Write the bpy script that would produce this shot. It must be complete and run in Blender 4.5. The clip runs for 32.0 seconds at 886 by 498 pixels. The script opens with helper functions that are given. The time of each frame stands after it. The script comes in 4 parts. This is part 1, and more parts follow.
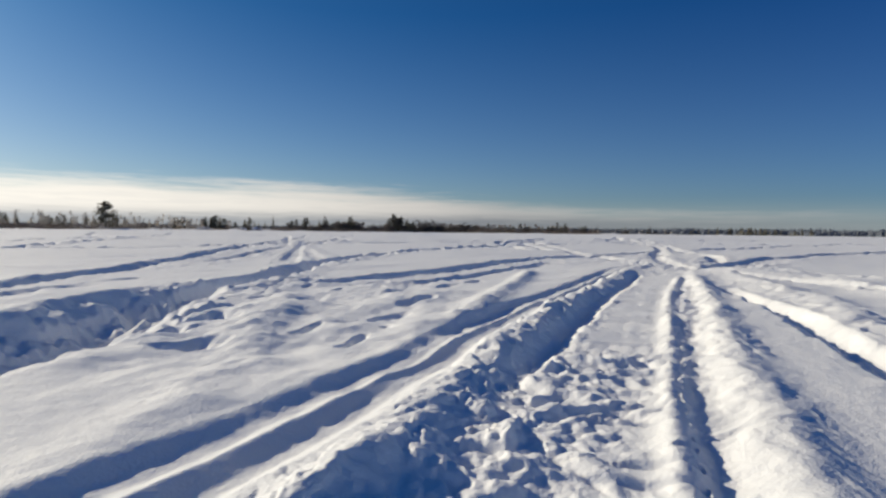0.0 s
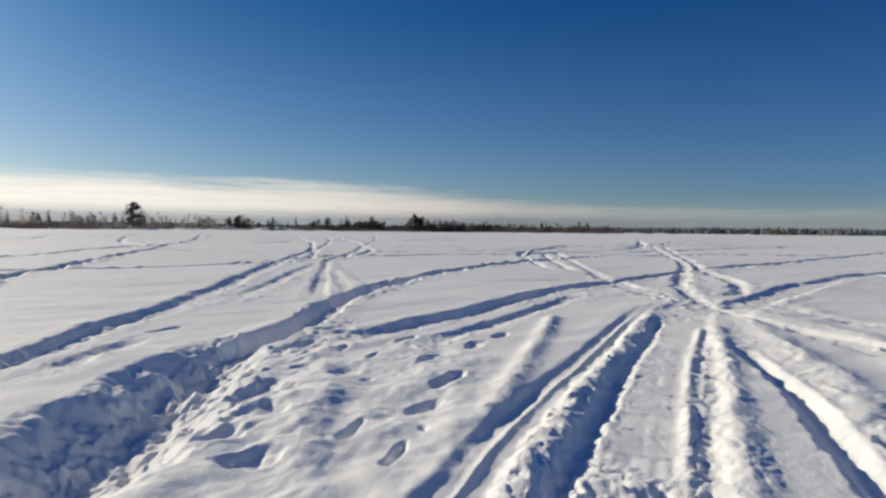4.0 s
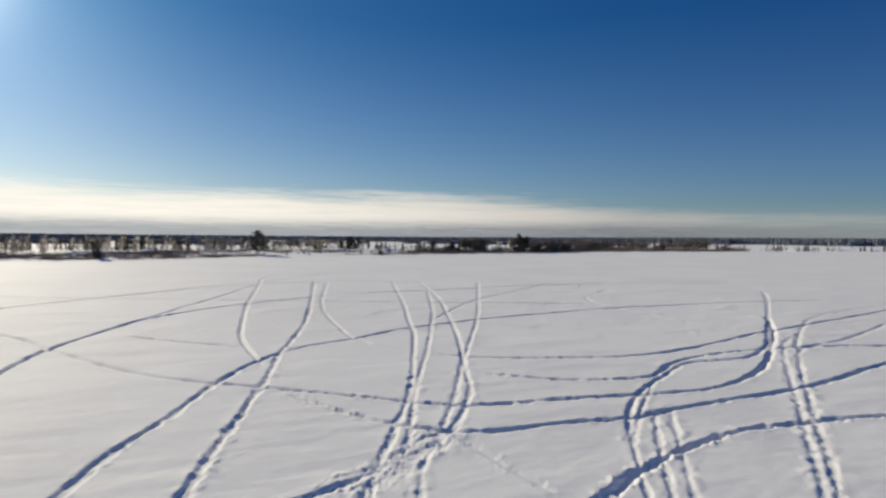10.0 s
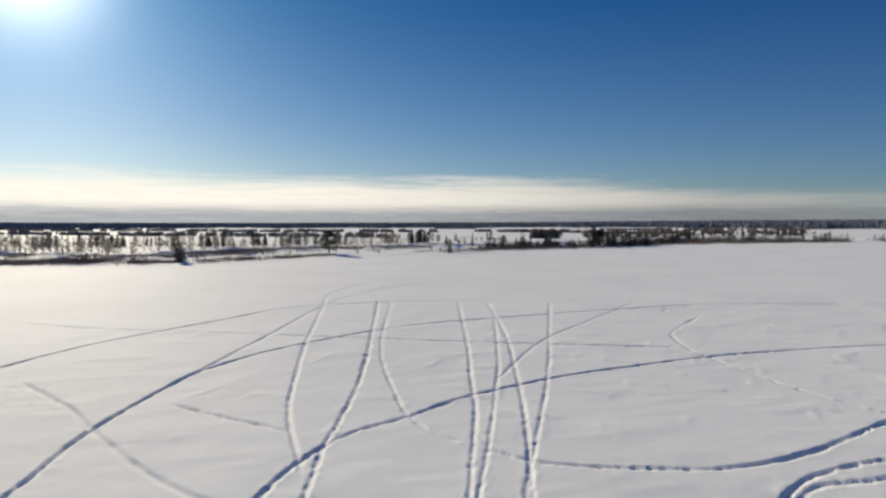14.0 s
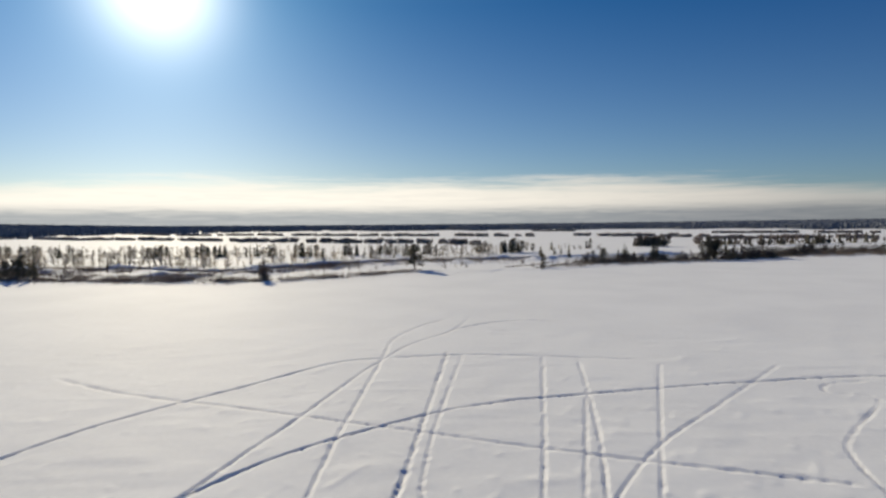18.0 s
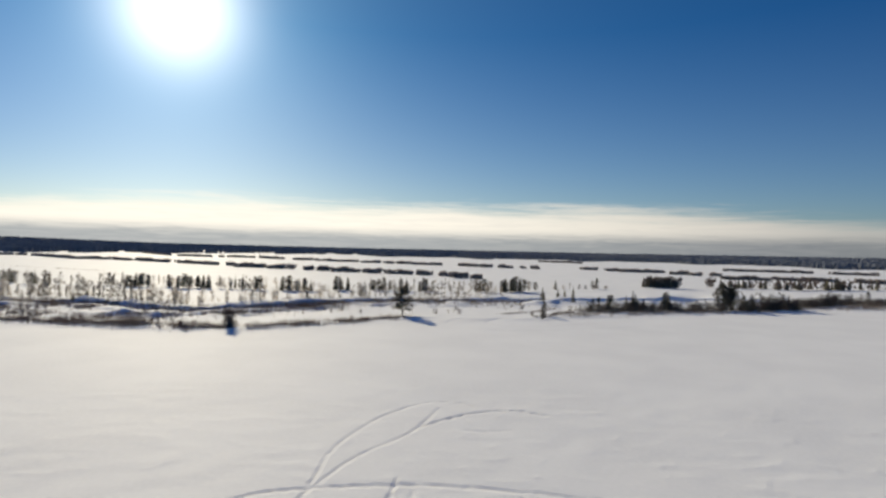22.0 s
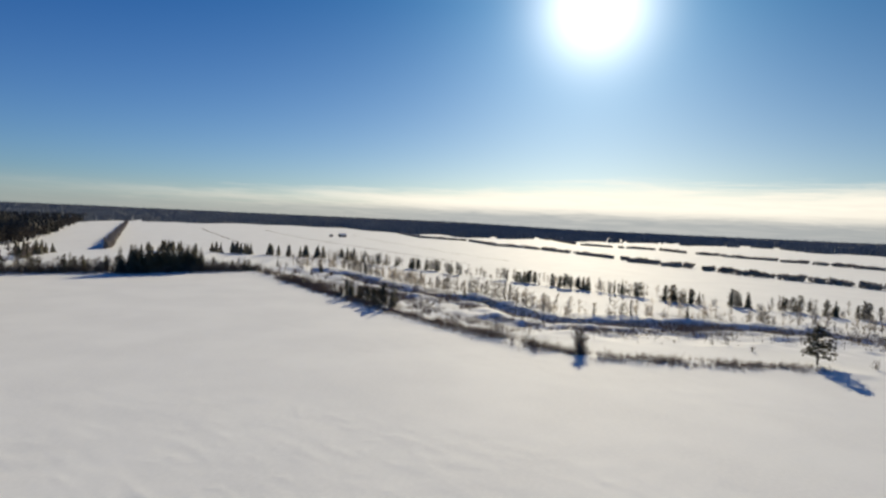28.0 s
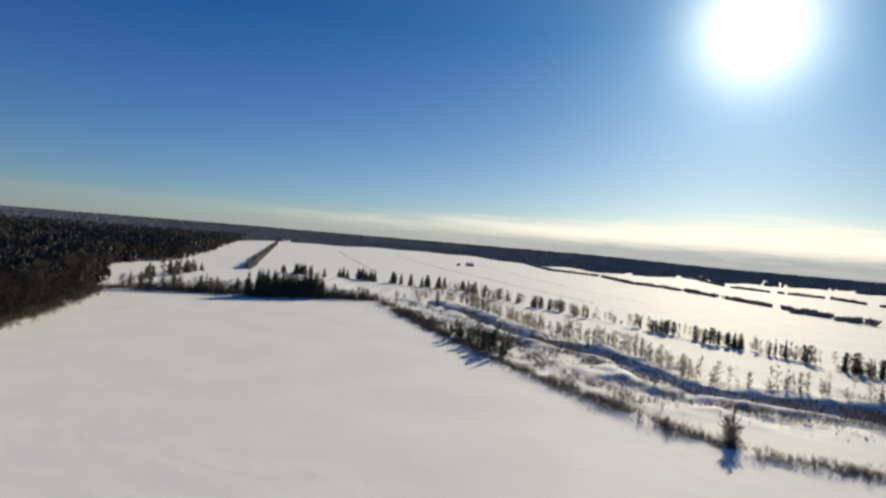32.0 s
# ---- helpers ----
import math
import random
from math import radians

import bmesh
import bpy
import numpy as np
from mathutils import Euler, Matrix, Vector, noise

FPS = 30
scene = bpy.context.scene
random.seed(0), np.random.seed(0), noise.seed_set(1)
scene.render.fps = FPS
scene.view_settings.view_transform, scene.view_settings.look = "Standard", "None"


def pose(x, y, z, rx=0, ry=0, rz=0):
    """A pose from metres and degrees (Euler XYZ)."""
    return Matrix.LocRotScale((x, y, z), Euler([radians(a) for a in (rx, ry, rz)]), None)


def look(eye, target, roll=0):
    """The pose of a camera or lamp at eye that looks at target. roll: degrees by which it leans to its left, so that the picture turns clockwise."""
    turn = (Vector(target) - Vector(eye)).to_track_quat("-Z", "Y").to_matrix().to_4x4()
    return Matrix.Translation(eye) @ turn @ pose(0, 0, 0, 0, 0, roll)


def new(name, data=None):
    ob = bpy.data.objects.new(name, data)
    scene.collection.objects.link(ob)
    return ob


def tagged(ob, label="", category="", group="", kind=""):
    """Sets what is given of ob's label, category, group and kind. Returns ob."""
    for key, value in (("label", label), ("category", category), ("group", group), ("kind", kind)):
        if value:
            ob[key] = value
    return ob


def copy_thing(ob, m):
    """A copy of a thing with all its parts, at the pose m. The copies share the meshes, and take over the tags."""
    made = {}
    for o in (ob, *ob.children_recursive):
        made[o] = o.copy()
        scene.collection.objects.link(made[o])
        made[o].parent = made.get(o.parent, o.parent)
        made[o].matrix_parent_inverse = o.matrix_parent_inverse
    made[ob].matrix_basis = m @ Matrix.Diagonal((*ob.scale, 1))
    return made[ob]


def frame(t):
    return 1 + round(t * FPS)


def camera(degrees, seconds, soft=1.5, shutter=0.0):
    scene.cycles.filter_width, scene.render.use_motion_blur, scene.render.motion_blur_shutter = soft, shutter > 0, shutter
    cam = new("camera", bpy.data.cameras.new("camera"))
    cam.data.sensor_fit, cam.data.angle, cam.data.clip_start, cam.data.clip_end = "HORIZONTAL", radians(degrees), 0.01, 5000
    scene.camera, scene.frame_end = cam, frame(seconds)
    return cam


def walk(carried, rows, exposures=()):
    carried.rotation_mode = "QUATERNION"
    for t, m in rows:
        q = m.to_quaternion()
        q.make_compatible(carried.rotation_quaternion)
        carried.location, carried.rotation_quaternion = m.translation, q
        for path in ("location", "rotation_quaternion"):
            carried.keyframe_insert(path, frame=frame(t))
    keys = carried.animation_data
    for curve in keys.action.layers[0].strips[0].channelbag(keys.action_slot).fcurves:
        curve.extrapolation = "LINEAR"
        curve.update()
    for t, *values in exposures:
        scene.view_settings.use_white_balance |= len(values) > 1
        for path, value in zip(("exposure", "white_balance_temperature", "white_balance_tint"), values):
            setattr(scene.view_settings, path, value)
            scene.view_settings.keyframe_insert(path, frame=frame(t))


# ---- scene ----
SECONDS = 32.0
cam = camera(77.3, SECONDS, soft=2.6)

# The drone's way: seconds, place, heading to the left of +y, tilt up, lean.
PATH = [
    (0, -0.025, -0.007, 0.396, 0.76, -1.76, 0.61),
    (0.5, -0.055, -0.095, 0.809, 0.75, -2.03, 0.78),
    (1, -0.076, -0.143, 0.958, 0.79, -2.18, 0.61),
    (1.5, -0.110, -0.111, 0.932, 0.80, -2.07, 0.58),
    (2, -0.097, -0.097, 0.798, 0.73, -1.68, 0.73),
    (2.5, -0.081, -0.113, 0.626, 1.23, -2.13, 0.82),
    (4.5, -0.082, -0.188, 1.170, 3.45, -1.88, 0.57),
    (5, -0.100, -0.168, 1.584, 4.02, -1.98, 0.52),
    (5.5, -0.098, -0.129, 2.002, 4.61, -1.95, 0.45),
    (6, -0.079, -0.048, 2.404, 5.77, -1.83, 0.38),
    (6.5, -0.073, 0.034, 2.849, 6.90, -1.70, 0.28),
    (7, -0.065, 0.121, 3.264, 8.05, -1.58, 0.30),
    (7.5, -0.044, 0.188, 3.661, 9.32, -1.35, 0.35),
    (8, -0.032, 0.254, 4.123, 10.45, -1.26, 0.35),
    (8.5, -0.006, 0.315, 4.628, 11.43, -1.29, 0.45),
    (9, -0.002, 0.397, 5.143, 12.39, -1.26, 0.42),
    (9.5, -0.010, 0.484, 5.690, 13.16, -1.08, 0.43),
    (10, -0.018, 0.553, 6.245, 13.69, -1.02, 0.44),
    (10.5, -0.006, 0.678, 6.906, 14.10, -1.06, 0.35),
    (11, 0.015, 0.896, 7.524, 14.56, -1.06, 0.41),
    (11.5, 0.004, 1.267, 8.086, 15.01, -1.30, 0.33),
    (12, -0.021, 1.756, 8.666, 15.71, -1.62, 0.20),
    (12.5, -0.143, 2.379, 9.211, 16.73, -1.98, 0.14),
    (13, -0.241, 3.080, 9.776, 17.94, -2.15, 0.09),
    (13.5, -0.522, 3.918, 10.346, 19.33, -2.48, 0.10),
    (14, -0.696, 4.837, 10.801, 21.04, -2.62, -0.11),
    (14.5, -0.805, 5.882, 11.409, 22.92, -2.93, -0.42),
    (16.5, -2.140, 11.897, 13.509, 27.70, -2.84, -0.30),
    (17, -2.581, 13.658, 14.089, 28.80, -2.55, -0.42),
    (17.5, -2.989, 15.558, 14.693, 29.87, -2.53, -0.46),
    (18, -3.399, 17.405, 15.214, 31.13, -2.51, -0.48),
    (18.5, -3.846, 19.481, 15.857, 32.02, -2.16, -0.20),
    (19, -4.355, 21.649, 16.561, 32.28, -0.71, 0.75),
    (19.5, -4.791, 23.687, 17.290, 31.92, 0.39, 1.64),
    (20, -5.357, 25.715, 17.893, 31.43, 0.83, 1.81),
    (20.5, -6.014, 27.857, 18.517, 31.30, 0.38, 1.59),
    (21, -6.464, 29.704, 19.250, 31.39, 0.11, 1.61),
    (21.5, -7.161, 31.769, 19.783, 31.52, -0.16, 1.38),
    (22, -7.732, 33.530, 20.485, 31.86, 0.07, 1.32),
    (22.5, -8.405, 35.414, 20.939, 32.20, 0.06, 1.33),
    (23, -9.087, 36.957, 21.683, 32.45, 0.20, 1.20),
    (23.5, -9.573, 38.766, 22.456, 32.50, 0.98, 1.22),
    (24, -10.409, 40.714, 23.131, 32.59, 1.62, 1.25),
    (24.5, -10.845, 42.392, 23.943, 32.85, 1.64, 1.39),
    (25, -11.442, 44.314, 24.572, 36.86, 1.03, 1.53),
    (25.5, -11.893, 46.430, 25.059, 46.31, 0.54, 1.76),
    (26, -13.213, 47.644, 25.383, 53.42, -0.10, 1.98),
    (26.5, -14.053, 49.785, 26.186, 58.54, -0.99, 2.07),
    (28.5, -19.691, 56.234, 27.954, 76.94, -3.27, 2.21),
    (29, -21.225, 57.758, 28.467, 82.04, -3.95, 1.63),
    (29.5, -22.805, 58.880, 29.376, 86.37, -4.25, 1.94),
    (30, -24.841, 60.120, 29.934, 88.60, -4.23, 2.68),
    (30.5, -26.882, 61.261, 30.205, 87.83, -3.20, 3.47),
    (31, -28.974, 61.941, 29.848, 87.04, -2.12, 4.38),
    (31.5, -30.821, 62.343, 30.451, 86.31, -1.77, 4.96),
    (32, -32.982, 62.714, 30.827, 85.74, -0.55, 4.86),
]


def heading(x, y, z, yaw, pitch, roll):
    a, b = radians(yaw), radians(pitch)
    ahead = Vector((-math.sin(a) * math.cos(b), math.cos(a) * math.cos(b), math.sin(b)))
    return look((x, y, z), Vector((x, y, z)) + 10 * ahead, roll)


walk(cam, [(t, heading(x, y, z, yaw, pitch, roll)) for t, x, y, z, yaw, pitch, roll in PATH],
     exposures=((0.0, 0.10, 6760.0, 10.0), (6.0, 0.07, 6840.0, 10.0), (14.0, 0.10, 6920.0, 9.5), (20.0, 0.14, 7010.0, 9.0), (SECONDS, 0.17, 7200.0, 8.0)))

# ---- sky, sun, exposure ----
SUN_YAW, SUN_EL = radians(57.9), radians(21.1)
SUN_DIR = Vector((-math.sin(SUN_YAW) * math.cos(SUN_EL), math.cos(SUN_YAW) * math.cos(SUN_EL), math.sin(SUN_EL)))


class Nodes:
    """Short hand for a node tree."""

    def __init__(self, tree):
        self.tree = tree
        tree.nodes.clear()

    def add(self, kind, props=None, **inputs):
        node = self.tree.nodes.new(kind)
        for key, value in (props or {}).items():
            setattr(node, key, value)
        for key, value in inputs.items():
            slot = int(key[1:]) if key[0] == "i" and key[1:].isdigit() else key.replace("_", " ")
            if isinstance(value, bpy.types.NodeSocket):
                self.tree.links.new(value, node.inputs[slot])
            else:
                node.inputs[slot].default_value = value
        return node

    def math(self, op, a, b=0.0, c=0.0, clamp=False):
        return self.add("ShaderNodeMath", {"operation": op, "use_clamp": clamp}, i0=a, i1=b, i2=c).outputs[0]

    def ramp(self, value, lo, hi, to_lo=0.0, to_hi=1.0, kind="SMOOTHSTEP"):
        return self.add("ShaderNodeMapRange", {"interpolation_type": kind}, i0=value, i1=lo, i2=hi, i3=to_lo, i4=to_hi).outputs[0]

    def mix(self, f, a, b, blend="MIX"):
        node = self.add("ShaderNodeMix", {"data_type": "RGBA", "blend_type": blend, "clamp_factor": True}, i0=f, i6=a, i7=b)
        return node.outputs[2]

    def noise(self, vec, scale, detail=3.0, rough=0.5, distort=0.0):
        return self.add("ShaderNodeTexNoise", Vector=vec, Scale=scale, Detail=detail, Roughness=rough, Distortion=distort).outputs[0]


world = bpy.data.worlds.new("winter_sky")
scene.world = world
world.use_nodes = True
n = Nodes(world.node_tree)
sky = n.add("ShaderNodeTexSky", {"sky_type": "NISHITA", "sun_disc": False, "sun_elevation": SUN_EL, "sun_rotation": -SUN_YAW,
                                 "altitude": 100.0, "air_density": 1.0, "dust_density": 0.4, "ozone_density": 3.0})
way = n.add("ShaderNodeTexCoord").outputs["Generated"]
split = n.add("ShaderNodeSeparateXYZ", Vector=way)
height = split.outputs[2]
# bank of low stratus round the sun's side, thinning out to both ends
flat = n.add("ShaderNodeVectorMath", {"operation": "MULTIPLY"}, i0=way, i1=(1.0, 1.0, 0.0)).outputs[0]
flat = n.add("ShaderNodeVectorMath", {"operation": "NORMALIZE"}, i0=flat).outputs[0]
core = Vector((-math.sin(radians(36)), math.cos(radians(36)), 0))
toward = n.add("ShaderNodeVectorMath", {"operation": "DOT_PRODUCT"}, i0=flat, i1=core).outputs["Value"]
stretch = n.add("ShaderNodeVectorMath", {"operation": "MULTIPLY"}, i0=way, i1=(3.0, 3.0, 46.0)).outputs[0]
wisp = n.noise(stretch, 1.3, 5.0, 0.55, 0.4)
fine = n.noise(stretch, 4.0, 4.0, 0.6, 0.8)
top = n.ramp(toward, 0.62, 0.95, 0.040, 0.080, "LINEAR")
top = n.math("ADD", top, n.math("MULTIPLY", n.math("SUBTRACT", wisp, 0.5), 0.055))
top = n.math("ADD", top, n.math("MULTIPLY", n.math("SUBTRACT", fine, 0.5), 0.03))
edge = n.math("SUBTRACT", top, height)
cover = n.ramp(edge, -0.012, 0.026)
thick = n.ramp(toward, 0.20, 0.84, 0.09, 1.0, "LINEAR")
cover = n.math("MULTIPLY", cover, thick)
low = n.ramp(n.math("ADD", height, n.math("MULTIPLY", n.math("SUBTRACT", fine, 0.5), 0.016)), 0.014, 0.040)
grey = n.mix(low, (0.42, 0.46, 0.51, 1), (1.12, 1.09, 1.03, 1))
grey = n.mix(n.ramp(fine, 0.35, 0.7, 0.0, 0.25), grey, (0.78, 0.79, 0.80, 1))
air = n.mix(n.ramp(height, 0.03, 0.36, 0.0, 1.0, "LINEAR"), (1.02, 1.17, 1.54, 1), (0.165, 0.695, 1.33, 1))
air = n.mix(n.ramp(toward, 0.2, 1.0, 0.0, 1.0, "LINEAR"), n.mix(1.0, air, (0.77, 0.98, 1.12, 1), "MULTIPLY"), n.mix(1.0, air, (1.0, 1.0, 0.90, 1), "MULTIPLY"))
tint = n.mix(1.0, sky.outputs[0], air, "MULTIPLY")
base = n.add("ShaderNodeVectorMath", {"operation": "SCALE"}, i0=tint, Scale=0.0445).outputs[0]
haze = n.math("MULTIPLY", n.ramp(height, 0.0, 0.065, 1.0, 0.0), n.ramp(toward, 0.1, 0.8, 0.3, 0.5, "LINEAR"))
base = n.mix(haze, base, (0.42, 0.46, 0.50, 1))
sunward = n.add("ShaderNodeVectorMath", {"operation": "DOT_PRODUCT"}, i0=flat, i1=(-math.sin(SUN_YAW), math.cos(SUN_YAW), 0.0)).outputs["Value"]
lit = n.ramp(sunward, 0.45, 0.97, 0.0, 1.0, "LINEAR")
full = n.mix(cover, base, n.mix(1.0, grey, n.mix(lit, (0.41, 0.42, 0.445, 1), (0.84, 0.84, 0.83, 1)), "MULTIPLY"))
# bright air close round the sun
near = n.add("ShaderNodeVectorMath", {"operation": "DOT_PRODUCT"}, i0=way, i1=SUN_DIR).outputs["Value"]
near = n.math("MAXIMUM", near, 0.0)
glow = n.math("MULTIPLY", n.math("POWER", near, 300.0), 1.1)
glow = n.math("ADD", glow, n.math("MULTIPLY", n.math("POWER", near, 60.0), 0.115))
glow = n.math("ADD", glow, n.math("MULTIPLY", n.math("POWER", near, 8.0), 0.03))
glowing = n.add("ShaderNodeVectorMath", {"operation": "SCALE"}, i0=(1.0, 0.98, 0.95), Scale=glow).outputs[0]
total = n.add("ShaderNodeVectorMath", {"operation": "ADD"}, i0=full, i1=glowing).outputs[0]
back = n.add("ShaderNodeBackground", Color=total, Strength=1.0)
n.tree.links.new(back.outputs[0], n.add("ShaderNodeOutputWorld").inputs[0])

lamp = bpy.data.lights.new("sun", "SUN")
lamp.energy, lamp.angle, lamp.color = 4.32, radians(0.55), (0.968, 0.887, 0.70)
sun = new("sun", lamp)
sun.matrix_world = look(SUN_DIR * 50, (0, 0, 0))
tagged(sun, kind="structure")


# ---- materials ----
def material(name):
    mat = bpy.data.materials.new(name)
    mat.use_nodes = True
    return mat, Nodes(mat.node_tree)


def finish(n, shader):
    n.tree.links.new(shader, n.add("ShaderNodeOutputMaterial").inputs[0])


def snow_material():
    mat, n = material("snow")
    place = n.add("ShaderNodeNewGeometry").outputs["Position"]
    broad = n.noise(place, 0.06, 3)
    mid = n.noise(place, 1.7, 4, 0.6)
    grain = n.noise(place, 26.0, 4, 0.65)
    crust = n.noise(place, 140.0, 2, 0.7)
    colour = n.mix(n.ramp(broad, 0.3, 0.7), (0.86, 0.865, 0.87, 1), (0.80, 0.805, 0.815, 1))
    colour = n.mix(n.ramp(mid, 0.35, 0.75, 0.0, 0.5), colour, (0.90, 0.90, 0.90, 1))
    lift = n.math("ADD", n.math("MULTIPLY", grain, 0.7), n.math("MULTIPLY", crust, 0.25))
    lift = n.math("ADD", lift, n.math("MULTIPLY", mid, 1.5))
    bump = n.add("ShaderNodeBump", Height=lift, Strength=0.36, Distance=0.02)
    body = n.add("ShaderNodeBsdfPrincipled", Base_Color=colour, Roughness=0.8, Normal=bump.outputs[0])
    body.inputs["Specular IOR Level"].default_value = 0.17
    finish(n, body.outputs[0])
    return mat


def plain_material(name, a, b, scale, rough=0.85, metal=0.0, bump=0.3):
    """Two tones in two sizes of grain, shifted from object to object."""
    mat, n = material(name)
    info = n.add("ShaderNodeObjectInfo").outputs["Random"]
    place = n.add("ShaderNodeTexCoord").outputs["Object"]
    coarse, fine = n.noise(place, scale, 3), n.noise(place, scale * 9, 3)
    colour = n.mix(n.ramp(coarse, 0.35, 0.65), (*a, 1), (*b, 1))
    colour = n.mix(n.ramp(fine, 0.5, 0.8, 0.0, 0.6), colour, (*(v * 0.6 for v in a), 1))
    value = n.ramp(info, 0.0, 1.0, 0.75, 1.25, "LINEAR")
    colour = n.add("ShaderNodeHueSaturation", Hue=n.ramp(info, 0.0, 1.0, 0.485, 0.515, "LINEAR"), Value=value, Color=colour).outputs[0]
    relief = n.add("ShaderNodeBump", Height=fine, Strength=bump, Distance=0.03)
    body = n.add("ShaderNodeBsdfPrincipled", Base_Color=colour, Roughness=rough, Metallic=metal, Normal=relief.outputs[0])
    finish(n, body.outputs[0])
    return mat


def twig_material(name, a, b, thin):
    """Bare twigs; an added translucent share stands in for light scattered among them."""
    mat, n = material(name)
    info = n.add("ShaderNodeObjectInfo").outputs["Random"]
    island = n.add("ShaderNodeNewGeometry").outputs["Random Per Island"]
    place = n.add("ShaderNodeNewGeometry").outputs["Position"]
    colour = n.mix(island, (*a, 1), (*b, 1))
    colour = n.mix(n.ramp(n.noise(place, 0.35, 3), 0.35, 0.7, 0.0, 0.5), colour, (*(v * 0.7 for v in a), 1))
    colour = n.add("ShaderNodeHueSaturation", Value=n.ramp(info, 0.0, 1.0, 0.8, 1.2, "LINEAR"), Color=colour).outputs[0]
    body = n.add("ShaderNodeBsdfPrincipled", Base_Color=colour, Roughness=0.85)
    through_light = n.add("ShaderNodeBsdfTranslucent", Color=colour)
    finish(n, n.add("ShaderNodeMixShader", i0=thin, i1=body.outputs[0], i2=through_light.outputs[0]).outputs[0])
    return mat


def needle_material():
    """Dark conifer green, clump by clump, lifted in place of haze and sun glare."""
    mat, n = material("needles")
    island = n.add("ShaderNodeNewGeometry").outputs["Random Per Island"]
    info = n.add("ShaderNodeObjectInfo").outputs["Random"]
    place = n.add("ShaderNodeNewGeometry").outputs["Position"]
    colour = n.mix(island, (0.10, 0.095, 0.072, 1), (0.20, 0.184, 0.14, 1))
    colour = n.mix(n.ramp(n.noise(place, 3.0, 2), 0.55, 0.8, 0.0, 0.5), colour, (0.17, 0.145, 0.10, 1))
    colour = n.add("ShaderNodeHueSaturation", Value=n.ramp(info, 0.0, 1.0, 0.7, 1.3, "LINEAR"), Color=colour).outputs[0]
    body = n.add("ShaderNodeBsdfPrincipled", Base_Color=colour, Roughness=0.8)
    # the tone for light from behind is also lifted in place of glare
    light = n.mix(0.55, colour, (0.46, 0.41, 0.29, 1))
    thin = n.add("ShaderNodeBsdfTranslucent", Color=light)
    finish(n, n.add("ShaderNodeMixShader", i0=0.5, i1=body.outputs[0], i2=thin.outputs[0]).outputs[0])
    return mat


SNOW = snow_material()
NEEDLES = needle_material()
BARK = plain_material("bark", (0.08, 0.06, 0.045), (0.13, 0.10, 0.075), 3.0)
# these two browns are lightened, with haze over the plain put into them
TWIGS = twig_material("bare_twigs", (0.27, 0.215, 0.18), (0.40, 0.325, 0.275), 0.45)
HEDGE = twig_material("hedge_twigs", (0.38, 0.325, 0.29), (0.50, 0.44, 0.39), 0.4)
DARK = twig_material("dark_twigs", (0.16, 0.125, 0.105), (0.245, 0.195, 0.165), 0.38)
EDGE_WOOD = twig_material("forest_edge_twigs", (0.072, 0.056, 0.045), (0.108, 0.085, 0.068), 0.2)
ALDER = twig_material("grey_bark", (0.66, 0.61, 0.54), (0.80, 0.75, 0.68), 0.55)
BUSH = twig_material("thicket_twigs", (0.095, 0.077, 0.064), (0.155, 0.125, 0.103), 0.15)
REEDS = plain_material("dry_stalks", (0.17, 0.125, 0.08), (0.27, 0.21, 0.13), 1.2)
BOARDS = plain_material("weathered_boards", (0.13, 0.10, 0.08), (0.21, 0.17, 0.14), 2.0)


# ---- mesh helpers ----
def mesh_from(name, verts, faces, mats):
    me = bpy.data.meshes.new(name)
    me.from_pydata(verts, [], faces)
    for m in mats:
        me.materials.append(m)
    me.update()
    return me


def part(name, me, parent, label=""):
    ob = new(name, me)
    ob.parent = parent
    return tagged(ob, label)


def smooth_line(points, step):
    """A soft curve through the given places, sampled about every step metres."""
    p = np.array(points, float)
    p = np.vstack([2 * p[0] - p[1], p, 2 * p[-1] - p[-2]])
    out = []
    for i in range(1, len(p) - 2):
        k = max(2, int(np.linalg.norm(p[i + 1] - p[i]) / step))
        t = np.linspace(0, 1, k, endpoint=False)[:, None]
        a, b, c, d = p[i - 1], p[i], p[i + 1], p[i + 2]
        out.append(0.5 * (2 * b + (c - a) * t + (2 * a - 5 * b + 4 * c - d) * t**2 + (3 * b - a - 3 * c + d) * t**3))
    out.append(p[-2][None])
    return np.vstack(out)


def lattice(ix, iy, seed):
    h = np.sin(ix * 127.1 + iy * 311.7 + seed * 74.7) * 43758.5453
    return h - np.floor(h)


def grain(x, y, seed=0):
    """Soft value noise from 0 to 1."""
    ix, iy = np.floor(x), np.floor(y)
    fx, fy = x - ix, y - iy
    fx, fy = fx * fx * (3 - 2 * fx), fy * fy * (3 - 2 * fy)
    a, b = lattice(ix, iy, seed), lattice(ix + 1, iy, seed)
    c, d = lattice(ix, iy + 1, seed), lattice(ix + 1, iy + 1, seed)
    return a + (b - a) * fx + (c - a) * fy + (a - b - c + d) * fx * fy


def step(v, lo, hi):
    t = np.clip((v - lo) / (hi - lo), 0, 1)
    return t * t * (3 - 2 * t)


# ---- the snow-covered ground ----
# Trails in the snow: width, depth, height of the banks, roughness, places along the way.
TRAILS, RIDGES, HOLES = [], [], []


def trail(width, depth, bank, rough, *places):
    TRAILS.append((width, depth, bank, rough, places))


def ridge(width, height, rough, *places):
    RIDGES.append((width, height, rough, places))


